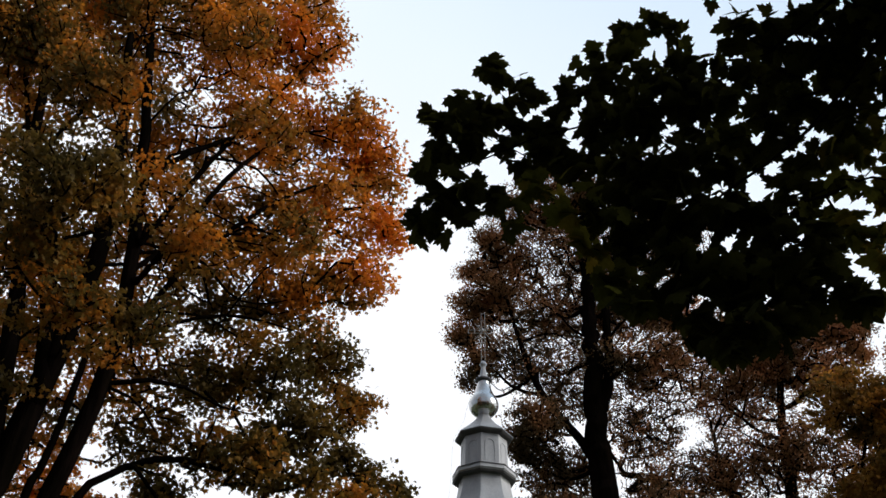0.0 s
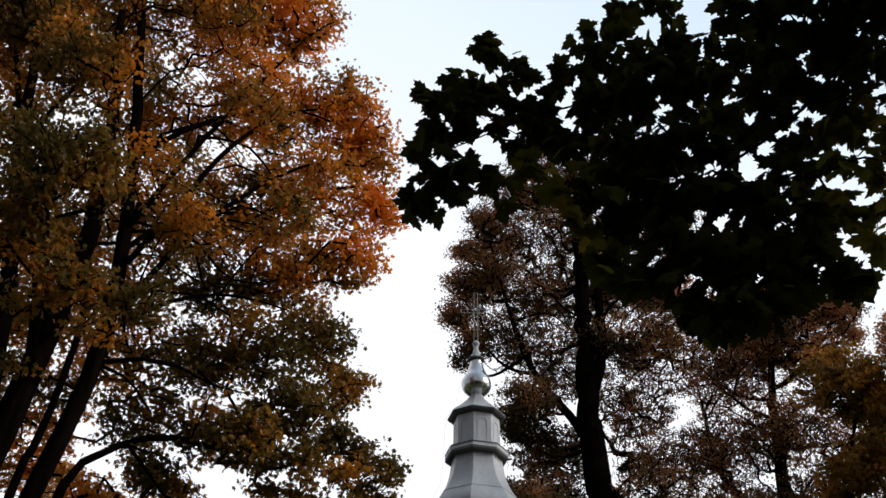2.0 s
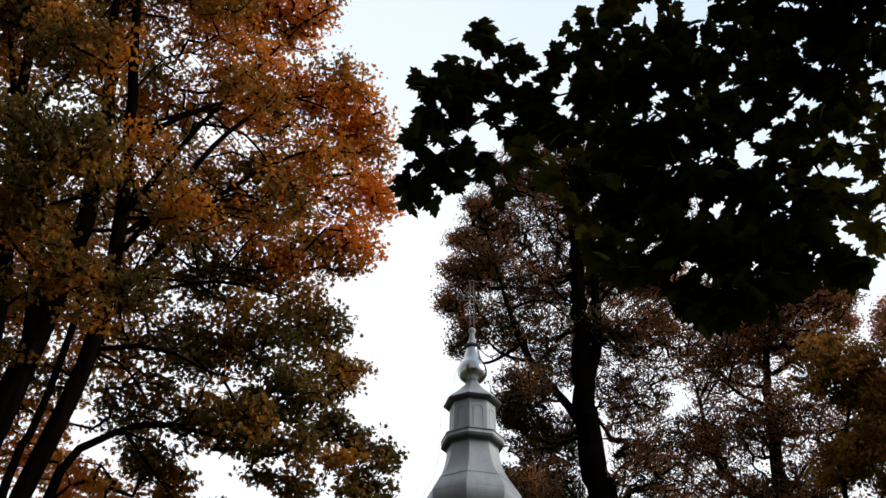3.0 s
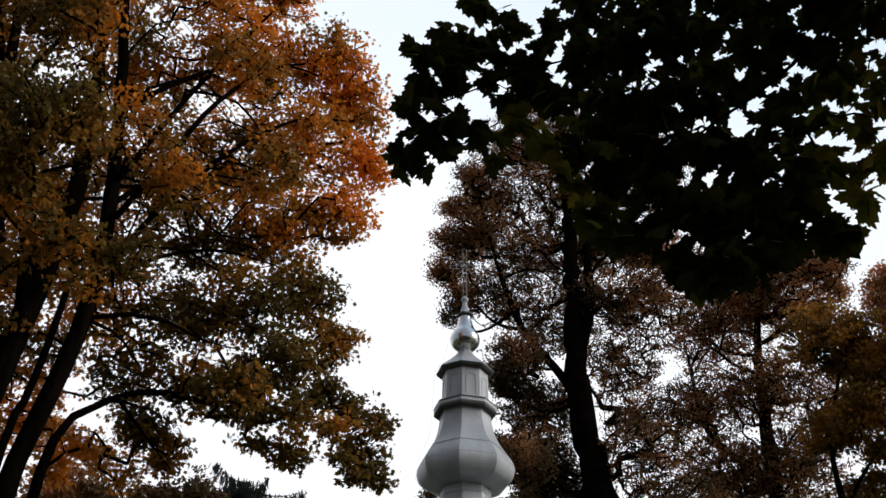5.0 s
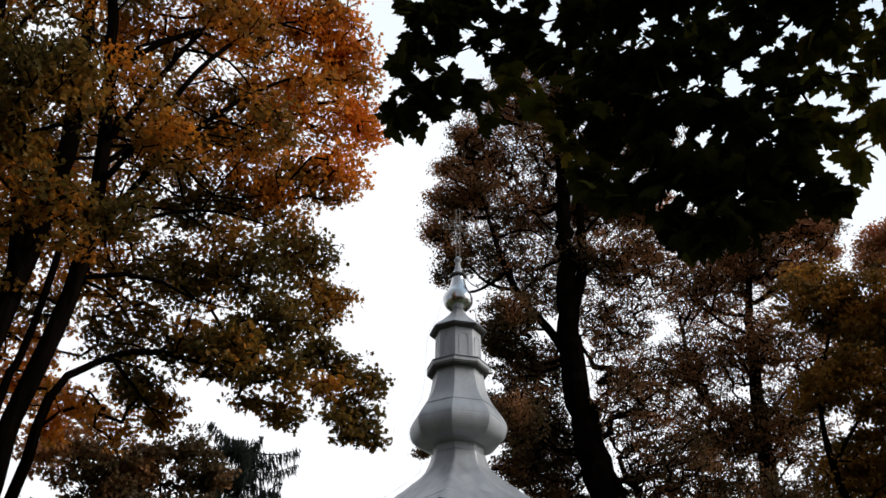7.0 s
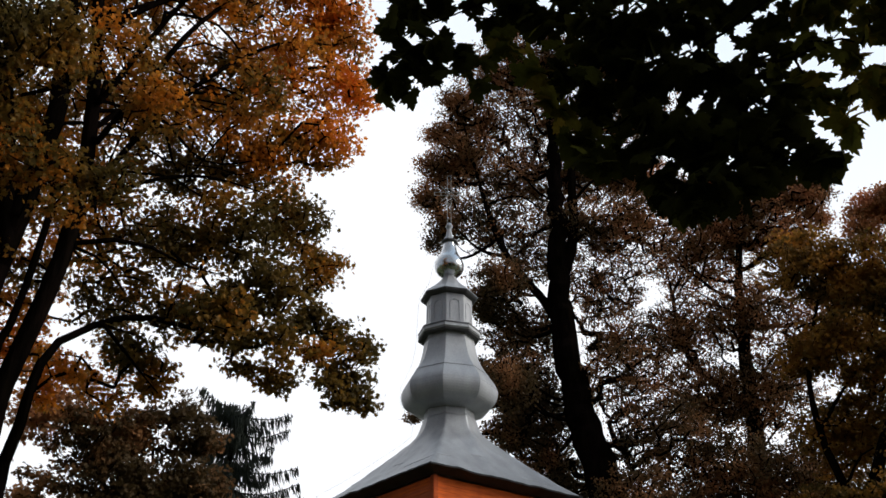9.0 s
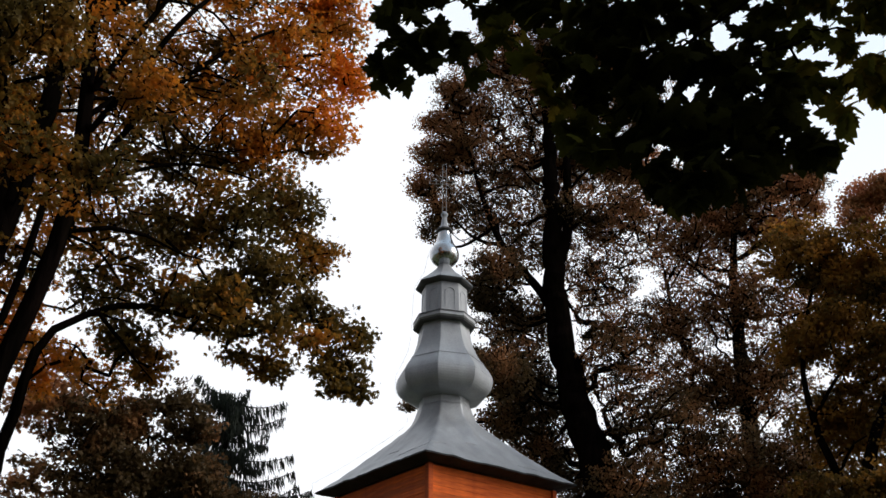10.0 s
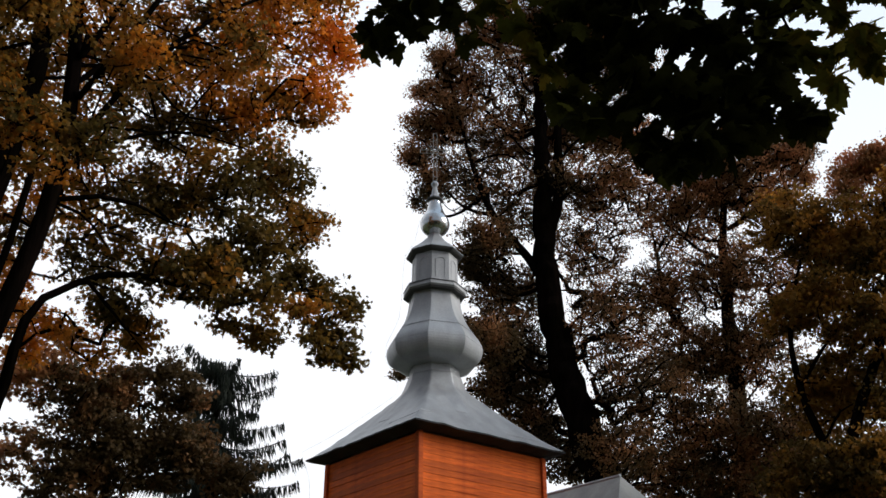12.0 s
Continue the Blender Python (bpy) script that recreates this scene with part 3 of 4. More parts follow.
BOUGH_B = [(3.28, 3.22, 7.29), (2.93, 4.54, 7.75), (2.05, 4.89, 7.17), (1.25, 4.95, 6.8), (0.52, 4.97, 6.56), (0.03, 5, 6.32)]


def resample(points, step):
    pts = [np.array(p, float) for p in points]
    out = [pts[0]]
    for i in range(len(pts) - 1):
        p0, p1, p2, p3 = pts[max(i - 1, 0)], pts[i], pts[i + 1], pts[min(i + 2, len(pts) - 1)]
        k = max(1, int(np.linalg.norm(p2 - p1) / step))
        for j in range(1, k + 1):
            u = j / k
            out.append(0.5 * (2 * p1 + (p2 - p0) * u + (2 * p0 - 5 * p1 + 4 * p2 - p3) * u * u + (3 * p1 - p0 - 3 * p2 + p3) * u ** 3))
    return out


class Skeleton:
    """Nodes with parents; twigs are joined to the nearest node, and a limb is as thick as what it carries asks."""

    def __init__(self, rng):
        self.rng, self.p, self.up, self.thick = rng, [], [], []
        self.group, self.names = [], []

    def stem(self, points, r0, r1, step=0.3, name="limb"):
        if name:
            self.names.append(name)
        pts = resample(points, step)
        near = None
        if self.p:
            near = int(np.argmin(np.linalg.norm(np.array(self.p) - pts[0], axis=1)))
        wob = self.rng.normal(0, 0.012, (len(pts), 3))
        for i, q in enumerate(pts):
            self.p.append(q + wob[i] * min(1, i / 3) * r0 * 5)
            self.up.append(near)
            self.group.append(len(self.names) - 1)
            self.thick.append(r0 + (r1 - r0) * i / max(1, len(pts) - 1))
            near = len(self.p) - 1

    def boughs(self, clumps, n, low, high, span, toward=None, r=0.05):
        """Side limbs that leave the stems between two heights, rise outward and fork twice."""
        rng = self.rng
        P, R = np.array(self.p), np.array(self.thick)
        fit = [i for i in range(len(P)) if low < P[i][2] < high and R[i] > r * 0.6]
        C = np.array(clumps)
        for _ in range(n):
            i = fit[rng.integers(len(fit))]
            a = rng.random() * math.tau if toward is None else rng.normal(toward, 0.9)
            for fork in range(3):
                length = rng.uniform(0.55, 1.0) * span * (1, 0.6, 0.5)[fork]
                rise = rng.uniform(0.15, 0.75)
                start = self.p[i]
                turn = a + rng.normal(0, 0.25)
                pts = []
                for u in (0, 0.35, 0.7, 1.0):
                    out = length * u
                    pts.append(start + np.array([math.cos(turn) * out, math.sin(turn) * out, length * (rise * u + 0.18 * math.sin(u * 5 + a))]) + rng.normal(0, 0.06 * length * u, 3))
                # a limb ends inside the crown, never bare in the sky
                while len(pts) > 1 and np.min(np.linalg.norm(C[:, :3] - pts[-1], axis=1) / C[:, 3]) > 0.85:
                    pts.pop()
                if len(pts) < 3:
                    continue
                r0 = min(self.thick[i] * 0.7, r) * (1, 0.7, 0.6)[fork]
                first = len(self.p)
                self.stem(pts, r0, 0.012, 0.25, "bough")
                self.up[first] = i
                i = first + int((len(self.p) - first) * rng.uniform(0.3, 0.7))
                a += rng.choice((-1, 1)) * rng.uniform(0.5, 1.0)

    def grow(self, tips, step=0.35, twig=0.006, power=0.42, sag=0.12, cap=0.07):
        base = np.array(self.p)
        tips = np.array(tips)
        first = np.array([np.min(np.linalg.norm(base - t, axis=1)) for t in tips])
        order = np.argsort(first)
        room = len(base) + len(tips) * 14
        arr = np.zeros((room, 3))
        arr[:len(base)] = base
        n = len(base)
        ends = []
        seeds = len(base)
        for k in order:
            t = tips[k]
            d = np.linalg.norm(arr[:n] - t, axis=1)
            j = int(np.argmin(d + 0.7 * np.maximum(0, arr[:n, 2] - t[2] + 0.15 * d)))
            a, length = arr[j].copy(), d[j]
            steps = min(12, max(1, int(length / step)))
            side = self.rng.normal(0, 0.13 * length, 3)
            prev = j
            for s in range(1, steps + 1):
                u = s / steps
                q = a + (t - a) * u + side * math.sin(math.pi * u) + np.array([0, 0, sag * length * math.sin(math.pi * u)])
                arr[n] = q
                self.p.append(q)
                self.up.append(prev)
                self.group.append(-1)
                self.thick.append(0.0)
                prev = n
                n += 1
            ends.append(prev)
        load = np.zeros(n)
        load[ends] = 1
        for i in range(n - 1, -1, -1):
            if self.up[i] is not None:
                load[self.up[i]] += load[i]
        for i in range(seeds, n):
            self.thick[i] = min(cap, twig * max(load[i], 1) ** power)
        self.ends, self.order = ends, order

    def meshes(self, mat, shift):
        """One mesh for each stem, limb and bough, and one for all the twigs: rows of name and mesh."""
        P, R = np.array(self.p), np.array(self.thick)
        T = np.zeros_like(P)
        for i, u in enumerate(self.up):
            if u is not None:
                w = P[i] - P[u]
                T[i] = w / max(np.linalg.norm(w), 1e-6)
        follow = {}
        for i, u in enumerate(self.up):
            if u is not None and (u not in follow or R[i] > R[follow[u]]):
                follow[u] = i
        lean = T.copy()
        for u, i in follow.items():
            w = T[u] + T[i]
            lean[u] = w / max(np.linalg.norm(w), 1e-6)
        built = {}

        def ring(p, w, r, k):
            x = np.cross(w, (0.3, 0.9, 0.2))
            x /= max(np.linalg.norm(x), 1e-6)
            y = np.cross(w, x)
            ang = np.arange(k) * math.tau / k
            return p + (np.cos(ang)[:, None] * x + np.sin(ang)[:, None] * y) * r

        for i, u in enumerate(self.up):
            if u is None or np.linalg.norm(P[i] - P[u]) < 1e-5:
                continue
            verts, tris, count = built.setdefault(self.group[i], ([], [], [0]))
            base = count[0]
            k = 10 if R[i] > 0.06 else 5 if R[i] > 0.02 else 3
            if follow[u] == i and R[u] < 2 * R[i]:
                verts.append(ring(P[u], lean[u], R[u], k))
            else:
                verts.append(ring(P[u], T[i], min(R[u], R[i] * 1.3), k))
            verts.append(ring(P[i], lean[i], R[i], k))
            for s in range(k):
                s2 = (s + 1) % k
                tris += [(base + s, base + s2, base + k + s2), (base + s, base + k + s2, base + k + s)]
            count[0] += 2 * k
        rows = []
        for g, (verts, tris, _) in built.items():
            name = "twig_mass" if g < 0 else self.names[g]
            me = mesh_from(name, np.concatenate(verts), tris, mat, smooth=True)
            me.transform(shift)
            rows.append((name, me))
        return rows

    def link(self, foot, mat, shift):
        for name, me in self.meshes(mat, shift):
            ob = new(name, me)
            ob.parent = foot
            if name == "twig_mass":
                tagged(ob, kind="stuff")


def tips_in(clumps, rng, per_metre, flat=0.8, hollow=0.35, gap=0.0, thr=-0.08):
    """Twig ends in the clumps of a crown, more of them towards the outside, with gaps between sprays."""
    pts, tint = [], []
    for x, y, z, r, c, dens in clumps:
        n = max(3, int(per_metre * dens * r * r))
        v = rng.normal(0, 1, (n, 3))
        v /= np.linalg.norm(v, axis=1)[:, None]
        v *= ((hollow + (1 - hollow) * rng.random(n)) ** 0.45 * np.clip(rng.normal(1, 0.1, n), 0.75, 1.1))[:, None] * r
        v[:, 2] *= flat
        q = v + (x, y, z)
        for one in q:
            if gap and noise.noise(Vector((one[0] * gap, one[1] * gap, one[2] * gap * 2.2))) < rng.uniform(thr - 0.12, thr + 0.12):
                continue
            pts.append(one)
            tint.append(c)
    return np.array(pts), np.array(tint)


STAR = (np.array([(0, 0, 0.03), (0.56, 0.1, -0.06), (0.2, 0.33, 0.02), (0.5, 0.8, -0.07), (0.13, 0.62, 0.02), (0, 1.12, -0.1), (-0.13, 0.62, 0.02), (-0.5, 0.8, -0.07), (-0.2, 0.33, 0.02), (-0.56, 0.1, -0.06)]),
        [(0, 1, 2), (2, 3, 4), (4, 5, 6), (6, 7, 8), (8, 9, 0), (0, 2, 8), (2, 4, 8), (4, 6, 8)])
LOBED = (np.array([(0, 0, 0.03), (0.46, 0.02, -0.06), (0.3, 0.28, 0.02), (0.6, 0.58, -0.07), (0.24, 0.62, 0.02), (0, 1.05, -0.1), (-0.24, 0.62, 0.02), (-0.6, 0.58, -0.07), (-0.3, 0.28, 0.02), (-0.46, 0.02, -0.06)]),
         [(0, 1, 2), (2, 3, 4), (4, 5, 6), (6, 7, 8), (8, 9, 0), (0, 2, 8), (2, 4, 8), (4, 6, 8)])
OVAL = (np.array([(0, 0, 0), (0.32, 0.28, 0.03), (0.3, 0.62, 0.0), (0, 1.0, -0.08), (-0.3, 0.62, 0.0), (-0.32, 0.28, 0.03)]),
        [(0, 1, 5), (1, 2, 4), (1, 4, 5), (2, 3, 4)])


def turns(rng, n, droop, sway=0.7):
    """Frames for n leaves: each hangs outward and down by its own lot."""
    az = rng.random(n) * math.tau
    dip = rng.normal(droop, 0.5, n)
    out = np.stack([np.cos(az) * np.cos(dip), np.sin(az) * np.cos(dip), -np.sin(dip)], 1)
    side = np.stack([-np.sin(az), np.cos(az), np.zeros(n)], 1)
    up = np.cross(side, out) * -1
    roll = rng.normal(0, sway, n)[:, None]
    side, up = side * np.cos(roll) + up * np.sin(roll), up * np.cos(roll) - side * np.sin(roll)
    return side, out, up


def leaf_mesh(name, shape, at, tint, size, rng, droop, mat):
    tv, tf = shape
    n = len(at)
    side, out, up = turns(rng, n, droop)
    s = (size * rng.uniform(0.65, 1.25, n))[:, None, None]
    curl = rng.uniform(0.2, 2.2, n)[:, None, None]
    v = at[:, None, :] + s * (tv[None, :, 0:1] * side[:, None, :] + tv[None, :, 1:2] * out[:, None, :] + curl * tv[None, :, 2:3] * up[:, None, :])
    f = np.array(tf)[None] + (np.arange(n) * len(tv))[:, None, None]
    return mesh_from(name, v.reshape(-1, 3), f.reshape(-1, 3), mat, np.repeat(tint, len(tv)))


def tree(name, label, category, stems, clumps, seed, per_metre, leaves, shape, size, spread, mat, droop=0.6, patch=1.2, twig=0.006, cap=0.07, flat=0.8, power=0.42, gap=1.1, thr=-0.42, boughs=()):
    rng = np.random.default_rng(seed)
    sk = Skeleton(rng)
    for k, (pts, r0, r1) in enumerate(stems):
        sk.stem(pts, r0, r1, 0.3, "trunk" if k == 0 else "limb")
    for b in boughs:
        sk.boughs(clumps, *b)
    tips, tint = tips_in(clumps, rng, per_metre, flat, 0.0, gap, thr)
    order_tint = {tuple(np.round(p, 4)): c for p, c in zip(tips, tint)}
    sk.grow(tips, twig=twig, cap=cap, power=power)
    foot = tagged(new(name), label, category)
    base = np.array(stems[0][0][0])
    foot.location = (base[0], base[1], 0)
    shift = Matrix.Translation((-base[0], -base[1], 0))
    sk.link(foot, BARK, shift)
    ends = np.array([sk.p[i] for i in sk.ends])
    heads = np.array([sk.p[sk.up[i]] for i in sk.ends])
    col = np.array([order_tint.get(tuple(np.round(p, 4)), 0.5) for p in ends])
    k = leaves
    rep = np.repeat(np.arange(len(ends)), k)
    u = rng.random(len(rep))[:, None]
    off = rng.normal(0, 1, (len(rep), 3))
    off *= (rng.random(len(rep)) ** 0.5 / np.linalg.norm(off, axis=1))[:, None] * spread
    at = ends[rep] * (1 - u) + heads[rep] * u + off * (1, 1, 0.35)
    wave = np.array([noise.noise(Vector(p * patch)) for p in at])
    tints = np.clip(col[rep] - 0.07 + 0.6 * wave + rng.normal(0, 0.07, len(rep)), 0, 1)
    lm = leaf_mesh("crown", shape, at, tints, size, rng, droop, mat)
    lm.transform(shift)
    cr = tagged(new("crown", lm), kind="stuff")
    cr.parent = foot
    return foot


def ground_stem(points):
    """The stem carried on down to the ground."""
    x, y, z = points[0]
    return [(x - 0.1, y, -0.1), (x - 0.05, y, z * 0.5)] + list(points)


tree("autumn_maple_tree", "tall maple in orange and green autumn leaf, several dark stems", "tree",
     [(ground_stem(STEM_A), 0.28, 0.06), (STEM_D, 0.12, 0.035), (ground_stem(STEM_B), 0.16, 0.055), (ground_stem(STEM_C), 0.2, 0.05), (ground_stem(STEM_H), 0.1, 0.03), (ground_stem(LIMB_D), 0.16, 0.012), (LIMB_E, 0.05, 0.015), (LIMB_F, 0.045, 0.012), (LIMB_G, 0.05, 0.015), (LIMB_I, 0.05, 0.015), (LIMB_J, 0.045, 0.012), (LIMB_K, 0.04, 0.012), (LIMB_L, 0.03, 0.01), (LIMB_M, 0.05, 0.012), (LIMB_N, 0.055, 0.012), (LIMB_P, 0.035, 0.01)],
     MAPLE_TOP + MAPLE_MIDDLE + MAPLE_FRONT + MAPLE_LOW + MAPLE_HANGING + MAPLE_INNER + MAPLE_LEFT + MAPLE_SPRAYS, 11, 310, 14, LOBED, 0.069, 0.25, AUTUMN, twig=0.007, power=0.4, cap=0.028, patch=1.1, thr=-0.5,
     boughs=[(60, 7.7, 15.0, 3.0, 0.2, 0.032), (24, 8.0, 15.0, 2.4, None, 0.03)])
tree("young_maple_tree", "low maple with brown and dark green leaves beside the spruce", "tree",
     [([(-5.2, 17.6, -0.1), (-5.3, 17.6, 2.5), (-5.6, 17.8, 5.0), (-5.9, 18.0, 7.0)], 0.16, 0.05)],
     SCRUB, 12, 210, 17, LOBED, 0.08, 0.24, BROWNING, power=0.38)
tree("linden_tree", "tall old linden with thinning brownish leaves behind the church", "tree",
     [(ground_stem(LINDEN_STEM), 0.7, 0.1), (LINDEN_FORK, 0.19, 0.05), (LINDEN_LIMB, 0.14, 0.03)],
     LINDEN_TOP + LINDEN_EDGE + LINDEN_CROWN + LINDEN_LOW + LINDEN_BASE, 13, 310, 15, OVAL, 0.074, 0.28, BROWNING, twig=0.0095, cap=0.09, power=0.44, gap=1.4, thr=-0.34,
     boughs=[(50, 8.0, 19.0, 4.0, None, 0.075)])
tree("ash_tree", "slender tree with sparse brown-green leaves and bare forks", "tree",
     [(ground_stem(ASH_STEM), 0.48, 0.07), (ASH_FORK, 0.14, 0.04)],
     ASH + ASH_TOP, 14, 310, 15, OVAL, 0.074, 0.3, BROWNING, twig=0.0095, cap=0.09, power=0.44, gap=1.5, thr=-0.36,
     boughs=[(34, 7.0, 17.0, 3.6, None, 0.065)])
tree("rusty_maple_tree", "rust-brown maple with full crown and dark forked stem", "tree",
     [(ground_stem(RIGHT_STEM), 0.22, 0.05), (RIGHT_LIMB, 0.1, 0.03)],
     RIGHT_TREE, 15, 260, 18, LOBED, 0.075, 0.26, RUSTY, gap=1.5, thr=-0.38, boughs=[(14, 5.0, 11.0, 2.6, None, 0.06)])
tree("distant_tree", "distant tree top in pinkish brown autumn leaf", "tree",
     [([(22.0, 34.0, -0.1), (22.0, 34.0, 10.0), (22.3, 34.3, 20.0)], 0.4, 0.08)],
     FAR_TREE, 16, 80, 26, OVAL, 0.14, 0.5, BROWNING, gap=0.5)


# unseen trees added round and behind the camera, to block light from the sky
rng = np.random.default_rng(40)
ROUND = [(float(x), float(y), float(z), 1.9, 0.4, 1.0) for x, y, z in zip(rng.normal(0, 2.6, 26), rng.normal(0, 2.6, 26), rng.uniform(3.5, 14, 26))]
closing = tree("churchyard_tree", "broad autumn tree added out of view to block sky light", "tree",
               [([(0, 0, -0.1), (0.1, 0, 3), (0, 0.2, 8), (0.1, 0, 13)], 0.4, 0.08)],
               ROUND, 17, 12, 26, OVAL, 0.42, 0.8, BROWNING)
closing["group"] = "trees round the churchyard"
closing.location = (-13, -9, 0)
for x, y, turn in ((-7, -15, 100), (-2, -11, 40), (2, -17, 200), (5, -11, 250), (9, -14, 10), (15, -8, 300), (-17, -3, 150)):
    copy_thing(closing, pose(x, y, 0, 0, 0, turn))


def maple_outline():
    """Half of a broad five-lobed maple leaf, from the stalk to the tip."""
    return [(0.0, 0.0), (0.12, -0.06), (0.34, -0.12), (0.33, 0.0), (0.56, 0.06), (0.5, 0.15), (0.68, 0.38), (0.5, 0.4), (0.47, 0.53), (0.31, 0.47), (0.3, 0.64), (0.34, 0.8), (0.2, 0.78), (0.13, 0.92), (0.0, 1.08)]


def maple_shape():
    half = maple_outline()
    ring = half + [(-x, y) for x, y in half[-2:0:-1]]
    v = [(0, 0.3, 0.03)] + [(x, y, -0.25 * x * x - 0.1 * (y - 0.3) ** 2) for x, y in ring]
    k = len(ring)
    return np.array(v), [(0, 1 + i, 1 + (i + 1) % k) for i in range(k)]


MAPLE = maple_shape()


def tint_near(at, clumps):
    """The tint of the clump whose middle lies nearest to each place."""
    c = np.array(clumps)
    return c[np.argmin(np.linalg.norm(at[:, None, :] - c[None, :, :3], axis=2), axis=1), 4]


def near_maple():
    """The maple above the camera: its boughs reach into the view; the trunk behind and the crown overhead are added
    unseen.
    """
    rng = np.random.default_rng(21)
    sk = Skeleton(rng)
    sk.stem([(5.2, -2.6, -0.1), (5.2, -2.5, 1.5), (5.0, -2.2, 3.5), (4.6, -1.5, 5.4), (4.0, -0.6, 7.2), (3.0, -0.4, 9.0)], 0.32, 0.12, 0.3, "trunk")
    sk.stem([(4.8, -1.8, 4.6), (4.6, 0.5, 6.0)] + BOUGH_A, 0.05, 0.008)
    sk.stem([(4.7, -1.6, 5.1), (4.4, 0.6, 6.6)] + BOUGH_B, 0.045, 0.006)
    clumps = BOUGH_TIP + BOUGH_TOP + BOUGH_BODY + BOUGH_LOW + BOUGH_BACK + BOUGH_SIDE + BOUGH_FILL
    tips, tint = tips_in(clumps, rng, 218, 0.9, 0.1)
    # unseen crown added above and behind, to shade the boughs in view
    over = rng.uniform((-4, -7, 6.2), (8, 0.6, 10.5), (900, 3))
    # unseen leaves added at the right, to keep the sun off the boughs
    y = rng.uniform(0.5, 8, 380)
    sun_screen = np.stack([y * 0.9 + rng.uniform(1.2, 4.2, 380), y, rng.uniform(4.0, 9.0, 380)], 1)
    sk.grow(np.concatenate([tips, over, sun_screen]), twig=0.0022, cap=0.03, sag=0.05)
    foot = tagged(new("maple_tree"), "green maple with broad leaves coloured shade-dark on boughs overhead", "tree")
    foot.location = (5.2, -2.6, 0)
    shift = Matrix.Translation((-5.2, 2.6, 0))
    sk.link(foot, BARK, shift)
    ends = np.array([sk.p[i] for i in sk.ends])
    heads = np.array([sk.p[sk.up[i]] for i in sk.ends])
    near = sk.order < len(tips)
    e, h = ends[near], heads[near]
    rep = np.repeat(np.arange(len(e)), 4)
    u = rng.random(len(rep))[:, None]
    at = e[rep] * (1 - 0.45 * u) + h[rep] * 0.45 * u + rng.normal(0, 0.035, (len(rep), 3))
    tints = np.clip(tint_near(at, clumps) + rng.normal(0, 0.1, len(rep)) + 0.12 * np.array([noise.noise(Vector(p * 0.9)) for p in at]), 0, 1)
    sizes = 0.137 * rng.uniform(0.65, 1.2, len(rep))
    # the leaves at the tip of the bough are things one could pick; those deeper in the crown are one mass
    order = np.argsort(at[:, 0])
    single, mass = order[:290], order[290:]
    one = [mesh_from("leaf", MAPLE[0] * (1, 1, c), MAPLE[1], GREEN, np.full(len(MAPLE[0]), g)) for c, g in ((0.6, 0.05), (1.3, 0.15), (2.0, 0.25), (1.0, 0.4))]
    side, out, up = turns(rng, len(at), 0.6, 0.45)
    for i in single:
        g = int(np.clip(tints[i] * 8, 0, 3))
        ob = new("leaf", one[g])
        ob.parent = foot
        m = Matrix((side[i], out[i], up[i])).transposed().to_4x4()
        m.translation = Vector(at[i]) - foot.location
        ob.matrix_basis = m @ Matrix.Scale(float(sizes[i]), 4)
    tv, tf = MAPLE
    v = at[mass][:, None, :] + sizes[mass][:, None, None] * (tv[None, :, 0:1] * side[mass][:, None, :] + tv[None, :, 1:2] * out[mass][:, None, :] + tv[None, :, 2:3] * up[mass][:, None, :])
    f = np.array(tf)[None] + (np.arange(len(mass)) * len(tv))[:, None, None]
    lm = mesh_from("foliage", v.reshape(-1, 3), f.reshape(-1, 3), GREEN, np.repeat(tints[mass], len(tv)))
    lm.transform(shift)
    ob = tagged(new("foliage", lm), kind="stuff")
    ob.parent = foot
    # leaves of the added crown, all out of view
    e = ends[~near]
    at = np.repeat(e, 14, 0) + rng.normal(0, 0.35, (len(e) * 14, 3))
    at = at[(at[:, 1] < 1.0) | (at[:, 0] > 0.9 * at[:, 1] + 0.9)]
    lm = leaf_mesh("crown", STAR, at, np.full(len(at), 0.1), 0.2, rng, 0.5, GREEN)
    lm.transform(shift)
    ob = tagged(new("crown", lm), kind="stuff")
    ob.parent = foot


near_maple()


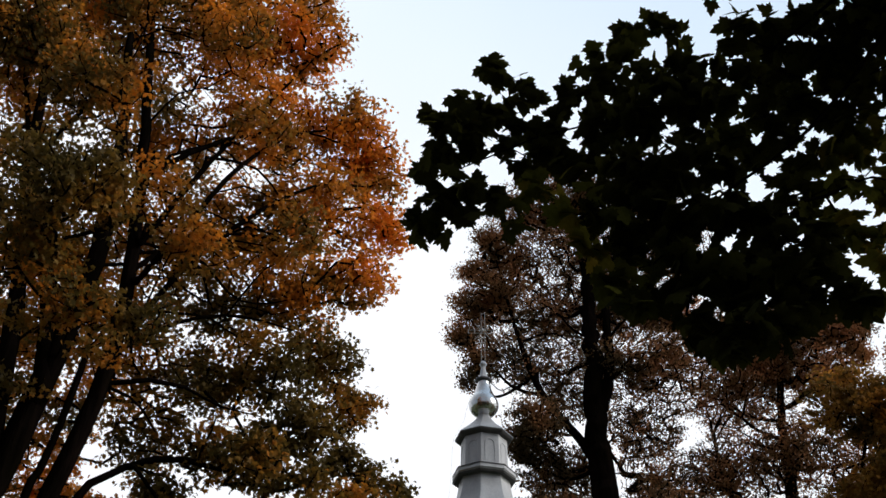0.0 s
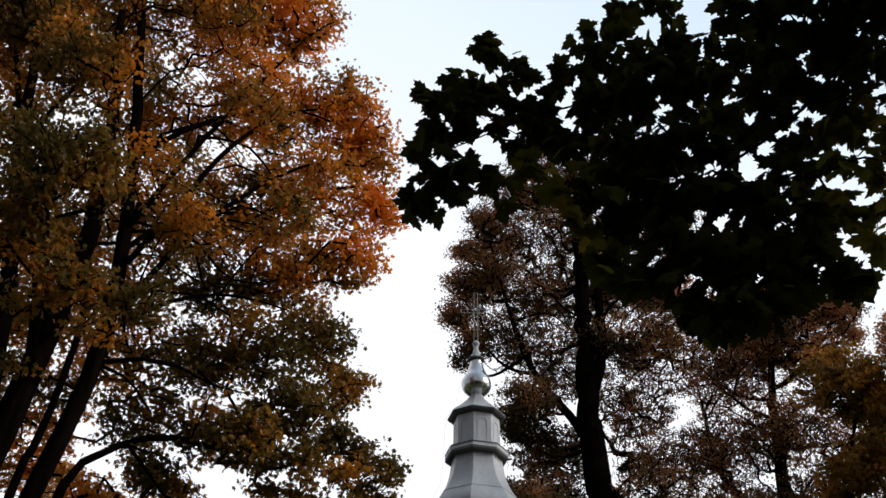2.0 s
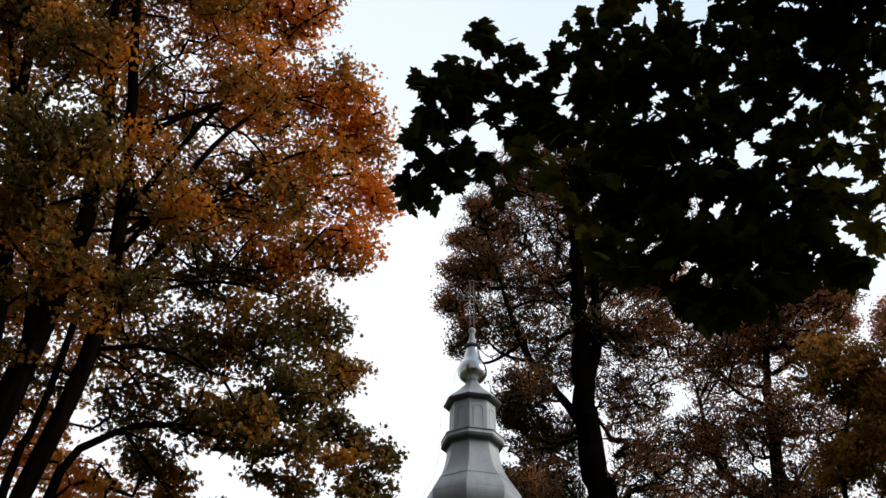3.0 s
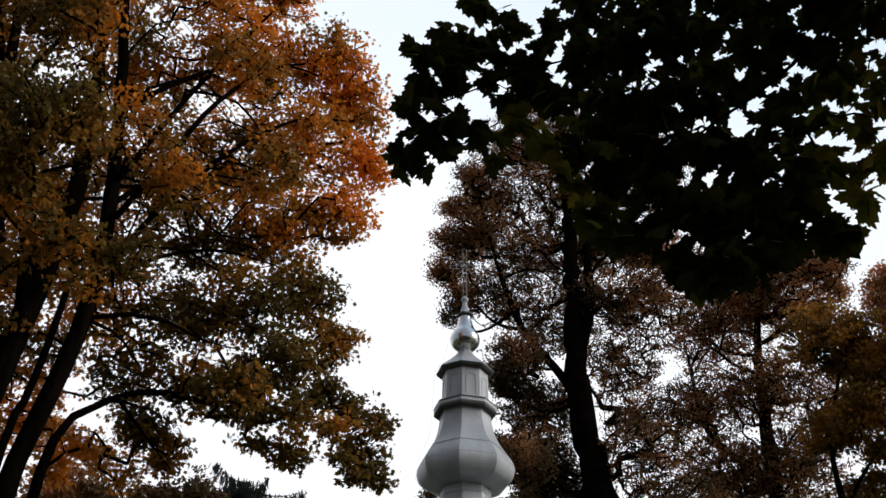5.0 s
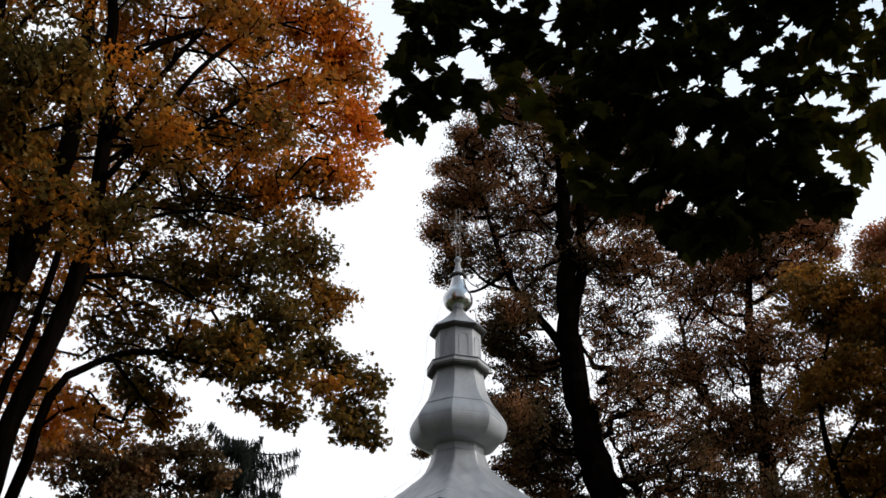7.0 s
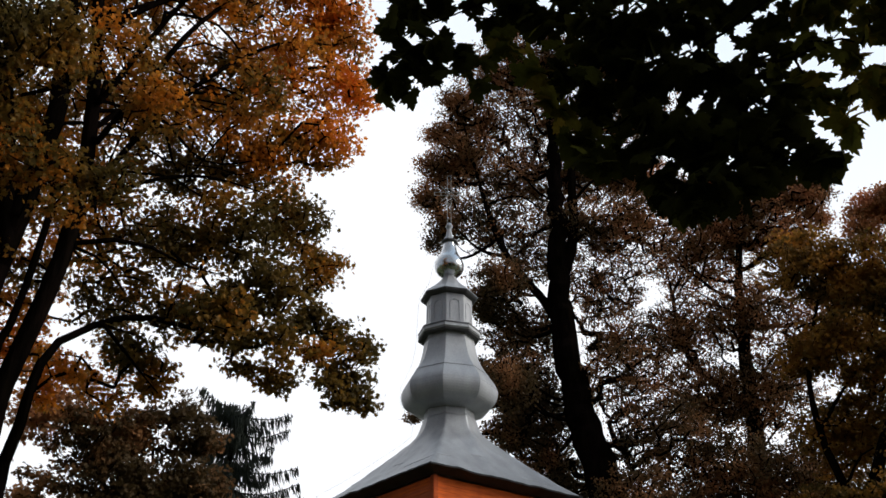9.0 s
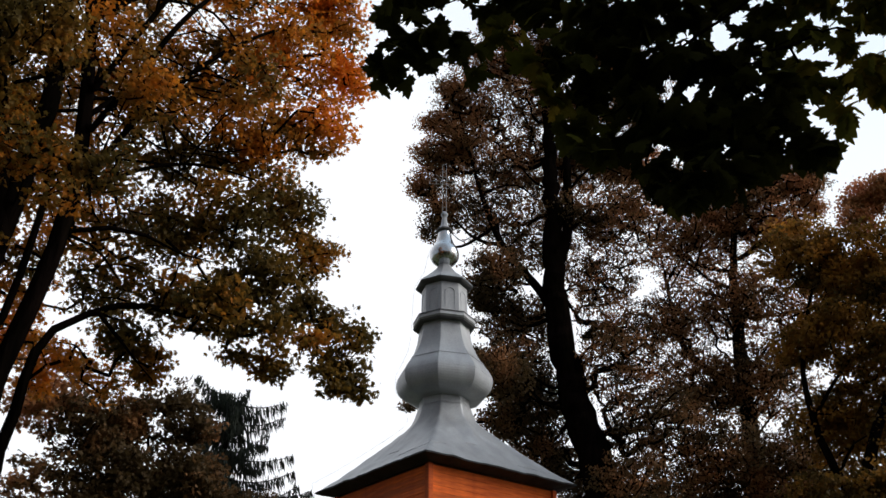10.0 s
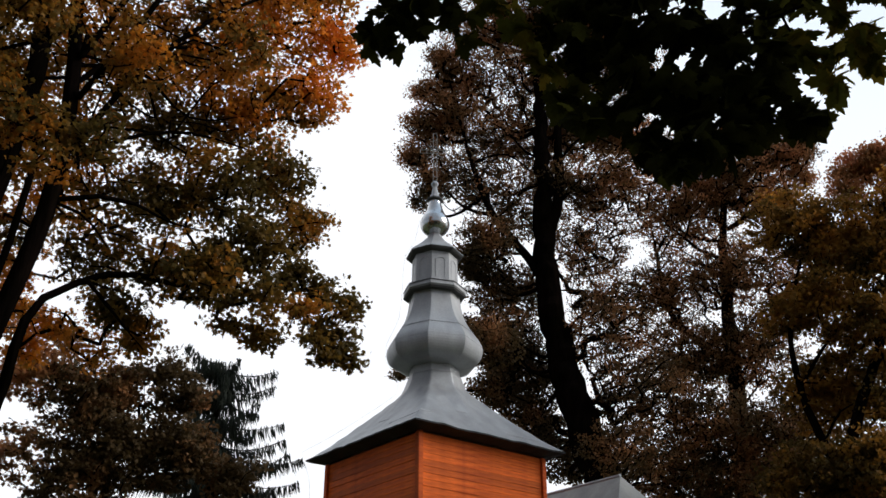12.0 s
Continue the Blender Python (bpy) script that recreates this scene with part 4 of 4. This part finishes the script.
def spruce(x, y, top, reach):
    """A Norway spruce: whorls of boughs that sink and lift at the tip, with twigs hanging from them like curtains."""
    rng = np.random.default_rng(31)
    foot = tagged(new("spruce_tree"), "dark Norway spruce with drooping needle curtains", "tree")
    foot.location = (x, y, 0)
    bm = bmesh.new()
    loft(bm, [[(r * math.cos(a * math.tau / 8), r * math.sin(a * math.tau / 8), z) for a in range(8)] for z, r in ((-0.1, 0.26), (top * 0.5, 0.15), (top * 0.9, 0.05), (top, 0.012))])
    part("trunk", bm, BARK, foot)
    z = top - 0.2
    while z > 1.0:
        away = min(reach, 1.45 + (top - z) * 0.36)
        first = rng.normal(0, 0.2)
        for k in range(7):
            a = first + k * math.tau / 7 + rng.normal(0, 0.15)
            r = away * rng.uniform(0.8, 1.1)
            zz = z + rng.normal(0, 0.1)
            pts = [(math.cos(a) * r * u, math.sin(a) * r * u, zz - 0.15 * r * math.sin(u * 2.2) + 0.1 * r * u * u) for u in (0.0, 0.3, 0.6, 0.85, 1.0)]
            sk = Skeleton(rng)
            sk.stem(pts, 0.03, 0.008, 0.12, "bough")
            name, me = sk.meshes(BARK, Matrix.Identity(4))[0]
            bough = new(name, me)
            bough.parent = foot
            at, way, size = [], [], []
            chain = sk.p
            for i, q in enumerate(chain):
                u = i / len(chain)
                for s in range(15):
                    at.append(q + rng.normal(0, 0.035, 3) + np.array([-math.sin(a), math.cos(a), 0]) * rng.normal(0, 0.18 * (1.1 - u)))
                    way.append((math.cos(a) * 0.25 + rng.normal(0, 0.14), math.sin(a) * 0.25 + rng.normal(0, 0.14), -1.0))
                    size.append(rng.uniform(0.1, 0.6) * (1.15 - u * 0.75))
            curtain = tagged(new("needle_curtain", strands(np.array(at), np.array(way), np.array(size), rng)), kind="stuff")
            curtain.parent = bough
        z -= 0.76


def strands(A, D, Ln, rng):
    """Hanging twigs set with needles: two thin crossed blades each."""
    n = len(A)
    verts, tris = [], []
    for j in range(2):
        ang = rng.random(n) * math.pi + j * 1.57
        sx = np.stack([np.cos(ang), np.sin(ang), np.zeros(n)], 1) * 0.0155
        for u, k in ((0.0, 0.6), (0.5, 1.0), (1.0, 0.15)):
            mid = A + D * (Ln * u)[:, None]
            verts += [mid - sx * k, mid + sx * k]
    V = np.stack(verts, 1)
    for b in (0, 6):
        for s in (0, 2):
            i = b + s
            tris += [(i, i + 1, i + 3), (i, i + 3, i + 2)]
    F = np.array(tris)[None] + (np.arange(n) * 12)[:, None, None]
    return mesh_from("needle_curtain", V.reshape(-1, 3), F.reshape(-1, 3), NEEDLE, np.repeat(rng.random(n), 12))


spruce(SPRUCE_AXIS[0][0] + 0.3, SPRUCE_AXIS[0][1], SPRUCE_AXIS[1][2] - 0.45, 2.8)

# ---- ground ----
bm = bmesh.new()
bmesh.ops.create_grid(bm, x_segments=60, y_segments=60, size=1500)
for v in bm.verts:
    v.co.z = 0.0 if v.co.length < 120 else noise.noise(v.co * 0.004) * 1.5
me = bpy.data.meshes.new("ground")
bm.to_mesh(me)
bm.free()
me.materials.append(GRASS)
tagged(new("ground", me), "grassy churchyard ground with fallen leaves", "ground", kind="structure")

# ---- the church tower ----
TOWER_X, TOWER_Y, TOWER_TURN = 0.46, 19.45, 36.6
SIDE, WALL_TOP = 3.2, 6.73
EAVE = 6.79


def octagon(r, z, turn=45.0):
    return [(r * math.cos(radians(turn + 45 * i)), r * math.sin(radians(turn + 45 * i)), z) for i in range(8)]


def eight(profile, smooth_to=None):
    """A solid of eight flat faces from rows of height and radius."""
    bm = bmesh.new()
    loft(bm, [octagon(r, z) for z, r in profile])
    return bm


def curve_rows(points, step):
    return [(float(p[0]), float(p[1])) for p in resample([(z, r, 0) for z, r in points], step)]


def tower():
    foot = tagged(new("church_tower"), "wooden church tower with orange boards and grey onion dome", "church tower")
    foot.matrix_basis = pose(TOWER_X, TOWER_Y, 0, 0, 0, TOWER_TURN)
    half = SIDE / 2
    bm = bmesh.new()
    box(bm, (SIDE - 0.08, SIDE - 0.08, WALL_TOP), (0, 0, WALL_TOP / 2))
    body = part("wall", bm, STAINED, foot)
    for sx in (-1, 1):
        for sy in (-1, 1):
            bm = bmesh.new()
            box(bm, (0.11, 0.11, WALL_TOP), (sx * (half - 0.03), sy * (half - 0.03), WALL_TOP / 2), 0.008)
            part("corner_board", bm, TRIM_WOOD, foot)
    # the roof: a square skirt that sweeps up into an eight-sided neck
    rng = np.random.default_rng(5)
    rows = []
    n = 128
    # height, reach of the hips, and how square the ring still is
    sweep = resample([(EAVE + 0.05, 2.70, 1), (7.13, 2.2, 1), (7.56, 1.56, 0.9), (7.95, 1.03, 0.55), (8.22, 0.71, 0.18), (8.55, 0.575, 0)], 0.09)
    for z, hip, sq in sweep:
        sq = min(1, max(0, sq))
        ring = []
        for i in range(n):
            a = i * math.tau / n
            c, s = math.cos(a), math.sin(a)
            square = 1 / (math.sqrt(2) * max(abs(c), abs(s)))
            eightfold = math.cos(math.tau / 16) / math.cos(a % (math.tau / 8) - math.tau / 16)
            r = hip * (sq * square + (1 - sq) * eightfold)
            wave = 0.018 * sq * (noise.noise(Vector((c * 4, s * 4, 3.0))) + 0.5 * noise.noise(Vector((c * 23, s * 19, 8.0))))
            dent = 0.022 * noise.noise(Vector((r * c * 4, r * s * 4, z * 4)))
            ring.append((r * c, r * s, z + wave + dent))
        rows.append(ring)
    bm = bmesh.new()
    loft(bm, rows, True, False)
    roof = part("roof", bm, GREY_METAL, foot, "grey sheet-metal skirt roof")
    for p in roof.data.polygons:
        p.use_smooth = True
    bm = bmesh.new()
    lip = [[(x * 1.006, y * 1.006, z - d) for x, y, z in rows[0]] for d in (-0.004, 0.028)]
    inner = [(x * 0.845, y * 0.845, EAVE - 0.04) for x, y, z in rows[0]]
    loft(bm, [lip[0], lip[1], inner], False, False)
    # the soffit's shade is painted on as a dark sheet
    part("eave", bm, EAVE_SHADE_METAL, foot, "underside of the eaves with shade in its colour")
    # lap seams and folds of the roof sheets
    for level, a0, a1 in ((5, 72, 80), (9, 64, 69), (11, 89, 93), (4, 102, 110), (7, 80, 83)):
        bm = bmesh.new()
        path = [Vector(rows[level][i % n]) * 1.002 + Vector((0, 0, 0.006 + 0.012 * noise.noise(Vector((i * 0.7, level, 0))))) for i in range(a0, a1 + 1)]
        for p, q in zip(path, path[1:]):
            rod(bm, p, q, 0.005, 5)
        part("roof_seam", bm, GREY_METAL, roof)
    # neck, onion, drum, lantern
    neck = eight(curve_rows([(8.2, 0.60), (8.5, 0.555), (8.75, 0.55), (8.86, 0.6)], 0.05))
    part("neck", neck, GREY_METAL, foot)
    onion = eight(curve_rows([(8.72, 0.60), (8.76, 0.80), (8.88, 0.98), (9.1, 1.06), (9.3, 1.02), (9.55, 0.86), (9.8, 0.71), (10.1, 0.61), (10.5, 0.555)], 0.05))
    part("onion_dome", onion, GREY_METAL, foot, "grey eight-sided onion dome of sheet metal")
    for z, r in ((9.22, 1.05), (9.56, 0.862)):
        part("seam", eight([(z - 0.006, r - 0.02), (z - 0.006, r + 0.006), (z + 0.008, r), (z + 0.008, r - 0.03)]), GREY_METAL, foot)
    part("ledge", eight([(10.42, 0.56), (10.46, 0.66), (10.52, 0.71), (10.60, 0.70), (10.70, 0.56)]), GREY_METAL, foot, "moulded ledge with lower lip coloured as shade")
    # lips darker than the ledge: their shade lines are in the colour
    part("ledge_lip", eight([(10.425, 0.57), (10.43, 0.69), (10.465, 0.715), (10.47, 0.6)]), MID_METAL, foot)
    part("ledge_top", eight([(10.595, 0.57), (10.60, 0.715), (10.625, 0.71), (10.66, 0.57)]), MID_METAL, foot)
    drum = part("lantern", eight([(10.62, 0.53), (11.42, 0.52)]), GREY_METAL, foot, "eight-sided blind lantern")
    for i in range(8):
        a = radians(45 * i + 22.5)
        bm = bmesh.new()
        w, h0, h1, d = 0.11, 10.75, 11.15, 0.515 * math.cos(radians(22.5))
        path = [(-w, h0), (-w, h1)] + [(-w * math.cos(t * math.pi / 8), h1 + w * math.sin(t * math.pi / 8)) for t in range(1, 8)] + [(w, h1), (w, h0)]
        pts = [(d + 0.008, x, z) for x, z in path]
        for p, q in zip(pts, pts[1:]):
            rod(bm, p, q, 0.012, 5)
        arch = part("arch_moulding", bm, GREY_METAL, drum)
        arch.matrix_basis = Matrix.Rotation(a, 4, "Z")
    # darker than the roof above it, as shade painted under the edge
    part("lantern_eave", eight([(11.40, 0.52), (11.42, 0.61), (11.45, 0.65), (11.478, 0.655), (11.50, 0.5)]), MID_METAL, foot)
    part("lantern_roof", eight(curve_rows([(11.48, 0.67), (11.53, 0.63), (11.75, 0.38), (11.95, 0.2), (12.06, 0.15)], 0.04)), GREY_METAL, foot, "small flared lantern roof")
    k = 24
    ball = bmesh.new()
    prof = curve_rows([(12.02, 0.12), (12.08, 0.2), (12.18, 0.30), (12.32, 0.345), (12.48, 0.31), (12.62, 0.23), (12.8, 0.17), (13.0, 0.135)], 0.03)
    loft(ball, [[(r * math.cos(i * math.tau / k), r * math.sin(i * math.tau / k), z) for i in range(k)] for z, r in prof])
    b = part("finial_bulb", ball, SHINY_METAL, foot, "shiny galvanised finial bulb")
    for p in b.data.polygons:
        p.use_smooth = True
    part("finial_collar", eight([(12.97, 0.13), (12.98, 0.2), (13.02, 0.195), (13.05, 0.13)]), MID_METAL, foot)
    part("finial_spike", eight(curve_rows([(13.03, 0.15), (13.12, 0.1), (13.3, 0.06), (13.36, 0.055), (13.42, 0.09), (13.48, 0.075), (13.53, 0.03)], 0.03)), GREY_METAL, foot)
    # openwork iron cross, its arms across the view
    cross = bmesh.new()
    for s in (-0.045, 0.045):
        rod(cross, (s, 0, 13.45), (s, 0, 14.9), 0.007)
        rod(cross, (-0.36, 0, 14.37 + s), (0.36, 0, 14.37 + s), 0.007)
    for z in (13.65, 13.85, 14.05, 14.22, 14.52, 14.7, 14.9):
        rod(cross, (-0.045, 0, z), (0.045, 0, z), 0.006)
    for s in (-1, 1):
        rod(cross, (s * 0.36, 0, 14.32), (s * 0.36, 0, 14.42), 0.011)
        rod(cross, (s * 0.2, 0, 14.32), (s * 0.2, 0, 14.42), 0.008)
        rod(cross, (s * 0.05, 0, 14.42), (s * 0.2, 0, 14.6), 0.007)
        rod(cross, (s * 0.05, 0, 14.32), (s * 0.2, 0, 14.14), 0.007)
    c = part("cross", cross, IRON, foot, "thin openwork iron cross")
    c.matrix_basis = pose(0, 0, 0, 0, 0, -TOWER_TURN)
    # lightning wire down one side
    wire = bmesh.new()
    away = Vector((-0.803, 0.596, 0))
    line = resample([tuple(away * d + Vector((0, 0, z))) for d, z in ((0.17, 13.0), (0.38, 12.3), (0.46, 11.9), (0.68, 11.5), (0.73, 10.6), (0.8, 9.9), (1.06, 9.3), (1.06, 8.95), (0.76, 8.5), (0.8, 8.2), (1.62, 7.6), (2.26, 7.18), (2.72, 6.92), (2.6, 6.5), (2.5, 5.6), (2.4, 0))], 0.3)
    for p, q in zip(line, line[1:]):
        rod(wire, p, q, 0.002, 4)
    part("lightning_wire", wire, IRON, foot)
    # lap boards on all four sides
    half = SIDE / 2
    lap = 0.122
    length = SIDE - 0.17
    bm = bmesh.new()
    vs = [bm.verts.new(p) for p in ((-length / 2, 0, 0), (length / 2, 0, 0), (length / 2, -0.016, 0), (-length / 2, -0.016, 0), (-length / 2, 0, lap), (length / 2, 0, lap), (length / 2, -0.008, lap), (-length / 2, -0.008, lap))]
    for q in ((0, 1, 2, 3), (7, 6, 5, 4), (3, 2, 6, 7), (1, 0, 4, 5), (0, 3, 7, 4), (2, 1, 5, 6)):
        bm.faces.new([vs[i] for i in q])
    me = bpy.data.meshes.new("plank")
    bm.to_mesh(me)
    bm.free()
    me.materials.append(STAINED)
    for s in range(4):
        for i in range(int(WALL_TOP / lap)):
            ob = new("plank", me)
            ob.parent = body
            ob.matrix_basis = Matrix.Rotation(s * math.pi / 2, 4, "Z") @ pose(rng.normal(0, 0.002), -half + 0.038 + rng.normal(0, 0.0025), i * lap, rng.normal(0, 0.3), rng.normal(0, 0.06), 0)


tower()


def nave():
    """The body of the church: its ridge stands square to the tower, with a hipped end."""
    foot = tagged(new("church_nave"), "wooden church body under a pale grey hipped metal roof", "church")
    foot.matrix_basis = pose(4.45, 20.05, 0, 0, 0, TOWER_TURN)
    half, front, backend, ridge, eave = 1.6, -1.1, 7.0, 6.62, 4.9
    bm = bmesh.new()
    box(bm, (2 * half - 0.5, 6.6, eave), (0, 2.2, eave / 2))
    part("wall", bm, STAINED, foot)
    rows = ((-half, front), (half, front), (half, backend), (-half, backend))
    bm = bmesh.new()
    low = [bm.verts.new((x, y, eave)) for x, y in rows]
    under = [bm.verts.new((x, y, eave - 0.06)) for x, y in rows]
    a, b = bm.verts.new((0, 0, ridge)), bm.verts.new((0, backend - 1.6, ridge))
    for f in ((low[0], low[1], a), (low[1], low[2], b, a), (low[2], low[3], b), (low[3], low[0], a, b), under[::-1]):
        bm.faces.new(f)
    for i in range(4):
        bm.faces.new((under[i], under[(i + 1) % 4], low[(i + 1) % 4], low[i]))
    part("roof", bm, PALE_METAL, foot, "pale grey sheet-metal roof")
    cap = bmesh.new()
    rod(cap, (0, 0, ridge + 0.01), (0, backend - 1.6, ridge + 0.01), 0.035)
    part("ridge_cap", cap, GREY_METAL, foot)


nave()
